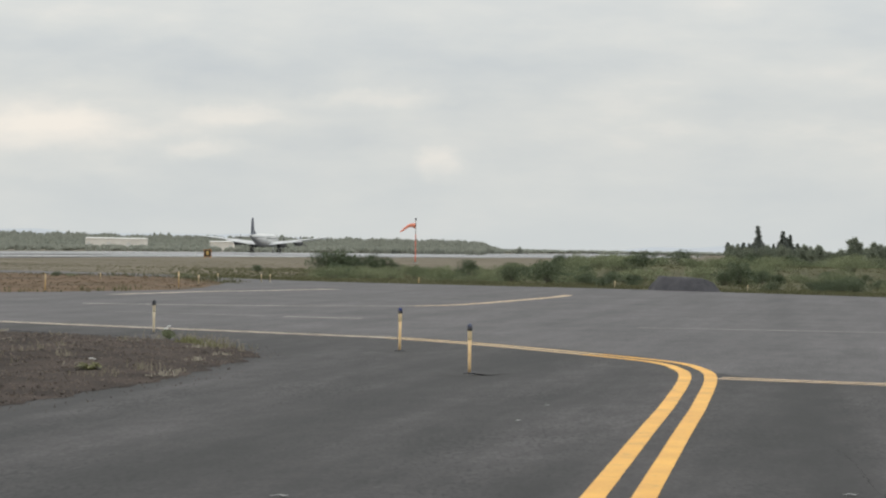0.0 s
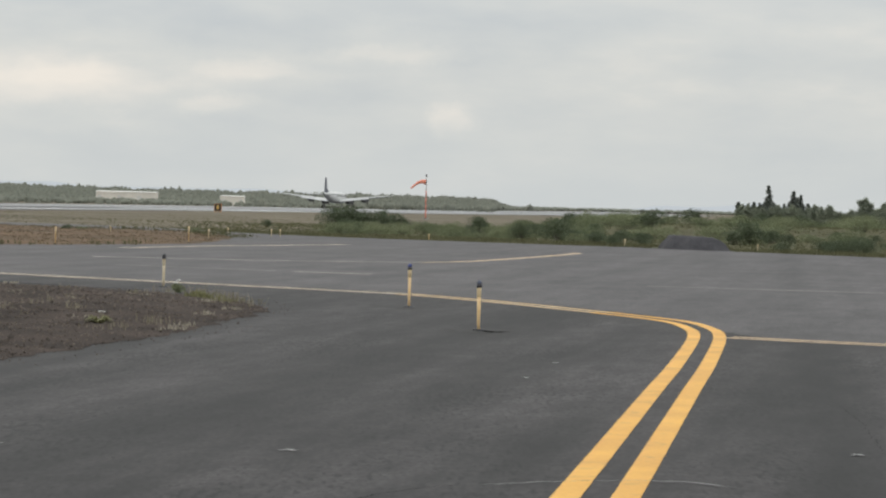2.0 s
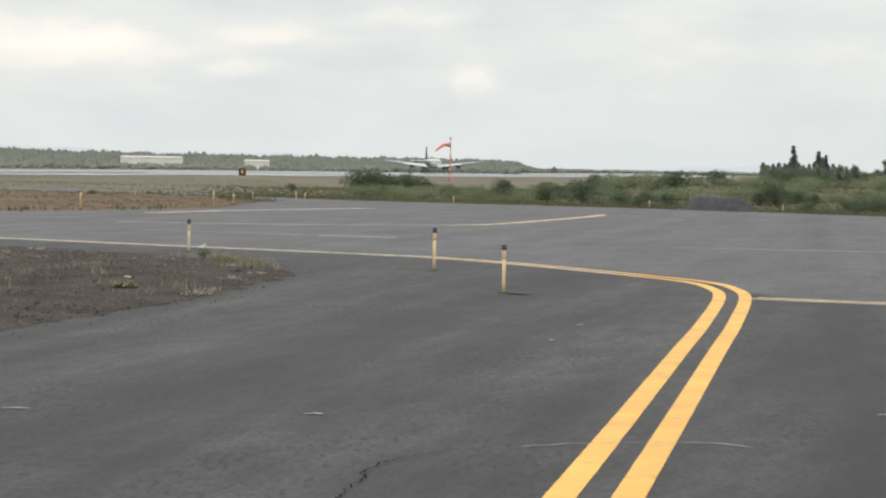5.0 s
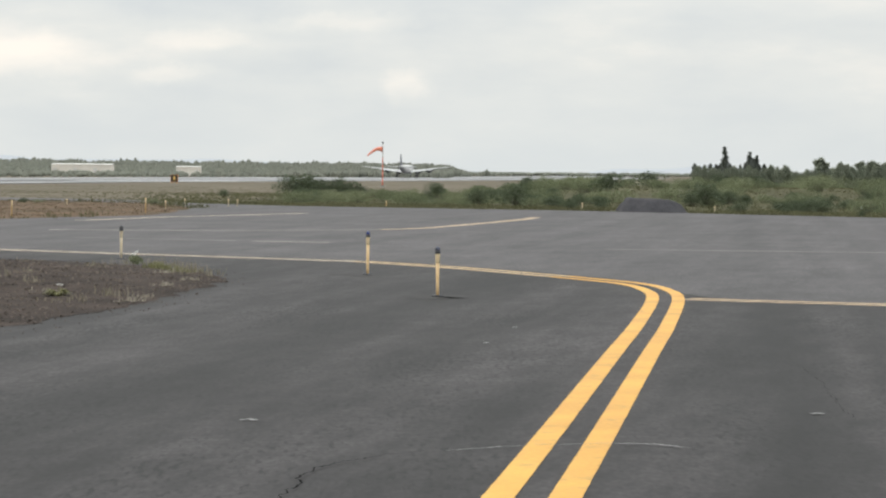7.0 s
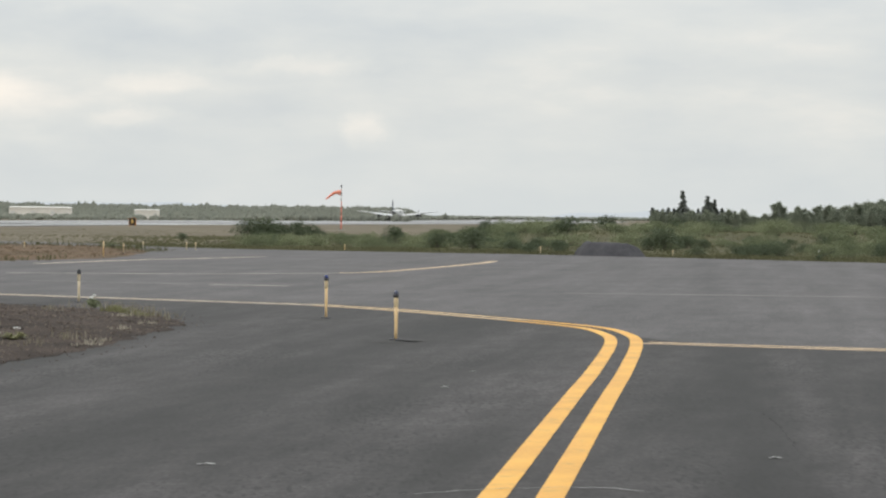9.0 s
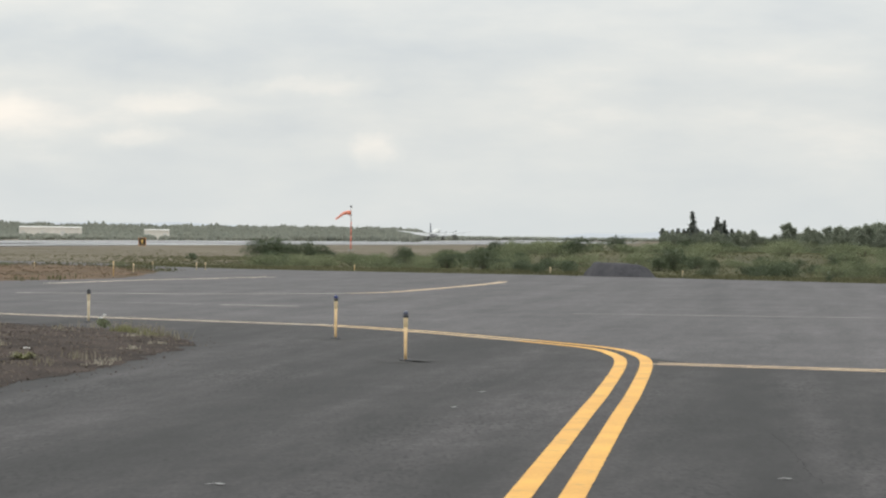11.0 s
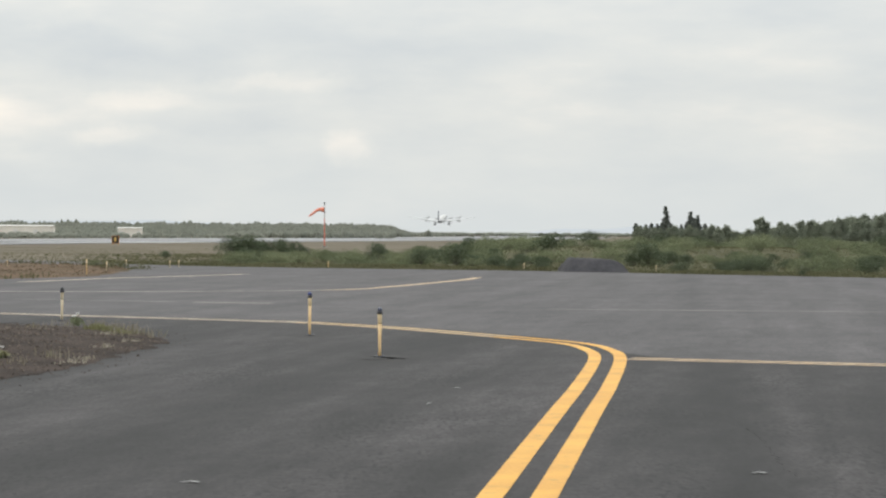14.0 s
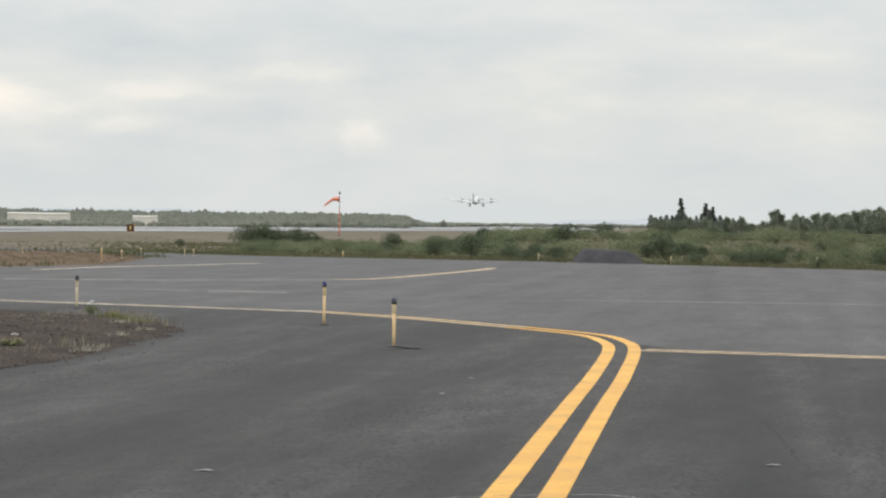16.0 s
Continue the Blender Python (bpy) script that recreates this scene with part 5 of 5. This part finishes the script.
def build_airliner():
    a = thing("propeller_airliner", pose(*on_runway(644), RUNWAY_Z + 0.1), "white four-engined propeller airliner with a navy fin, taking off", "aircraft")
    # stations from nose to tail: (y forward of the main wheels, radius, centre height)
    st = [(12.6, 0.12, 3.0), (12.3, 0.55, 3.02), (11.5, 1.0, 3.1), (10.2, 1.38, 3.22), (8.5, 1.6, 3.32), (4.0, 1.66, 3.38), (-4.0, 1.66, 3.4), (-8.0, 1.5, 3.55), (-11.5, 1.12, 3.85), (-14.5, 0.72, 4.15), (-17.0, 0.36, 4.4), (-18.2, 0.12, 4.5)]
    verts_up, verts_dn = bmesh.new(), bmesh.new()
    for bm, lo, hi in ((verts_up, -0.85, math.pi + 0.85), (verts_dn, math.pi + 0.85, 2 * math.pi - 0.85)):
        rings = []
        for y, r, z in st:
            rings.append([bm.verts.new((r * math.cos(t), y, z + r * 1.06 * math.sin(t))) for t in (lo + (hi - lo) * k / 14 for k in range(15))])
        for p, q in zip(rings, rings[1:]):
            for k in range(14):
                bm.faces.new((p[k], p[k + 1], q[k + 1], q[k]))
        bmesh.ops.recalc_face_normals(bm, faces=bm.faces[:])
    body = part("fuselage", verts_up, WHITEMETAL, a, "white upper fuselage", True)
    part("belly", verts_dn, BELLY, a, "grey lower fuselage", True)
    for side in (-1, 1):
        for i in range(14):
            part("cabin_window", box(0.02, 0.42, 0.5, (side * 1.63, 8.0 - i * 1.05, 3.85), 0.008), GLASS, body)
        part("cockpit_window", box(0.5, 0.5, 0.35, (side * 0.72, 10.95, 3.95), 0.05), GLASS, body)
        # wing, flap, tailplane
        w = wing_half(side, 3.1, 5.6, 0.3, 1.5, 17.9, 2.25, 4.35, 0.11, "wing", WINGSKIN, a, "pale tapered wing")
        flap = bmesh.new()
        fv = []
        for fx, fy, fz in ((1.7, -2.2, 2.50), (10.5, -1.75, 3.46), (10.5, -2.6, 3.22), (1.7, -3.3, 2.16)):
            fv.append((flap.verts.new((side * fx, fy, fz)), flap.verts.new((side * fx, fy + 0.05, fz - 0.12))))
        flap.faces.new([p for p, _ in fv])
        flap.faces.new([q for _, q in fv][::-1])
        for (p, q), (p2, q2) in zip(fv, fv[1:] + fv[:1]):
            flap.faces.new((p, q, q2, p2))
        bmesh.ops.recalc_face_normals(flap, faces=flap.faces[:])
        part("wing_flap", flap, WINGSKIN, w, "lowered pale flap")
        wing_half(side, -13.6, 2.9, -14.6, 1.4, 6.05, 4.15, 4.4, 0.10, "tailplane", WINGSKIN, a, "pale tailplane")
        for off in (3.76, 8.4):
            z = 2.25 + (off - 0.6) / 17.3 * 2.1 - 0.35
            nac = part("engine_nacelle", tube([(side * off, 5.3, z), (side * off, 5.2, z), (side * off, 4.4, z), (side * off, 2.6, z), (side * off, 0.5, z - 0.05), (side * off, -2.2 if off < 5 else -0.6, z + 0.15)], [0.55, 0.80, 0.92, 0.88, 0.72, 0.12], 16), NACELLE, a, "dull grey engine nacelle", True)
            part("cowling", tube([(side * off, 5.45, z), (side * off, 5.4, z), (side * off, 4.5, z), (side * off, 3.9, z)], [0.6, 0.86, 0.97, 0.93], 18), ENGINE, nac, "sooty engine cowling", True)
            prop = new("propeller")
            prop.parent = a
            prop.location = (side * off, 5.75, z)
            part("spinner", tube([(0, 0.35, 0), (0, 0.2, 0), (0, -0.25, 0)], [0.05, 0.16, 0.24], 12), SILVER, prop, "metal spinner", True)
            for b in range(3):
                bl = bmesh.new()
                bmesh.ops.create_cube(bl, size=1, matrix=Matrix.Rotation(radians(120 * b), 4, "Y") @ Matrix.Translation((0, 0, 1.0)) @ Matrix.Rotation(radians(25), 4, "Z") @ Matrix.Diagonal((0.28, 0.05, 1.7, 1)))
                bmesh.ops.bevel(bl, geom=bl.edges[:], offset=0.02, segments=1, affect="EDGES")
                part("blade", bl, ENGINE, prop)
            PROPS.append((prop, side * off, z))
        # main undercarriage under the inner engines
        part("main_leg", tube([(side * 3.76, 0.4, 2.3), (side * 3.76, 0.05, 1.2), (side * 3.76, 0, 0.58)], [0.17, 0.15, 0.13], 10), NACELLE, a, "steel main leg", True)
        part("drag_brace", tube([(side * 3.76, -0.9, 2.2), (side * 3.76, 0, 0.8)], [0.06, 0.06], 8), SILVER, a)
        for door in (-0.55, 0.55):
            part("gear_door", box(0.05, 1.9, 0.75, (side * 3.76 + door, 0.2, 1.75), 0.02), NACELLE, a)
        for off in (-0.38, 0.38):
            WHEELS.append((wheel(0.58, 0.34, a), side * 3.76 + off, 0.0, 0.58))
    part("nose_leg", tube([(0, 9.6, 2.3), (0, 9.7, 0.45)], [0.11, 0.09], 10), SILVER, a, "steel nose leg", True)
    WHEELS.append((wheel(0.42, 0.28, a), 0.0, 9.7, 0.42))
    # fin and dorsal fillet
    bm = bmesh.new()
    out = [(-9.2, 4.75), (-11.4, 5.05), (-13.9, 5.9), (-15.0, 8.8), (-15.3, 9.25), (-15.9, 9.3), (-16.4, 8.9), (-17.1, 5.0), (-17.0, 4.4), (-13.0, 4.5)]
    left = [bm.verts.new((-0.11, y, z)) for y, z in out]
    right = [bm.verts.new((0.11, y, z)) for y, z in out]
    bm.faces.new(left)
    bm.faces.new(right[::-1])
    for k in range(len(out)):
        bm.faces.new((left[k], right[k], right[(k + 1) % len(out)], left[(k + 1) % len(out)]))
    bmesh.ops.recalc_face_normals(bm, faces=bm.faces[:])
    fin = part("fin", bm, NAVY, a, "tall navy blue fin and rudder")
    part("rudder_post", tube([(0, -15.9, 4.7), (0, -15.75, 9.0)], [0.13, 0.12], 8), NAVY, fin)
    return a


def wheel(r, width, parent):
    w = new("wheel")
    w.parent = parent
    part("tyre", tube([(-width / 2, 0, 0), (-width / 2 * 0.8, 0, 0), (0, 0, 0), (width / 2 * 0.8, 0, 0), (width / 2, 0, 0)], [r * 0.72, r * 0.96, r, r * 0.96, r * 0.72], 24), RUBBER, w, "black rubber tyre", True)
    part("hub", tube([(-width / 2 - 0.01, 0, 0), (width / 2 + 0.01, 0, 0)], [r * 0.5, r * 0.5], 16), SILVER, w, "metal hub")
    return w


PROPS, WHEELS = [], []
airliner = build_airliner()


def motions():
    # seconds, distance along the runway, wheels' height above it, nose-up degrees
    run = [(0, 644, 0, 0), (2, 726, 0, 0), (4, 812, 0, 0), (7, 955, 0, 0), (9, 1047, 0, 0.5), (10.2, 1103, 0, 2.5), (11.2, 1150, 0.7, 5), (12, 1187, 2.5, 6), (13.5, 1256, 5.3, 6.5), (14.5, 1303, 7.4, 6.5), (16, 1376, 11.8, 6.5)]
    rows = []
    for t, s, h, nose in run:
        x, y = on_runway(s)
        rows.append((t, pose(x, y, RUNWAY_Z + 0.1 + dip(s) + h, 0, 0, -HEADING) @ pose(0, 0, 0, nose, 0, 0)))
    walk(airliner, rows)
    steps = [i / 10 for i in range(161)]
    for prop, x, z in PROPS:
        walk(prop, [(t, pose(x, 5.75, z) @ pose(0, 0, 0, 0, 800 * t, 0)) for t in steps])
    for wh, x, y, z in WHEELS:
        walk(wh, [(t, pose(x, y, z) @ pose(0, 0, 0, -800 * t, 0, 0)) for t in steps])


motions()
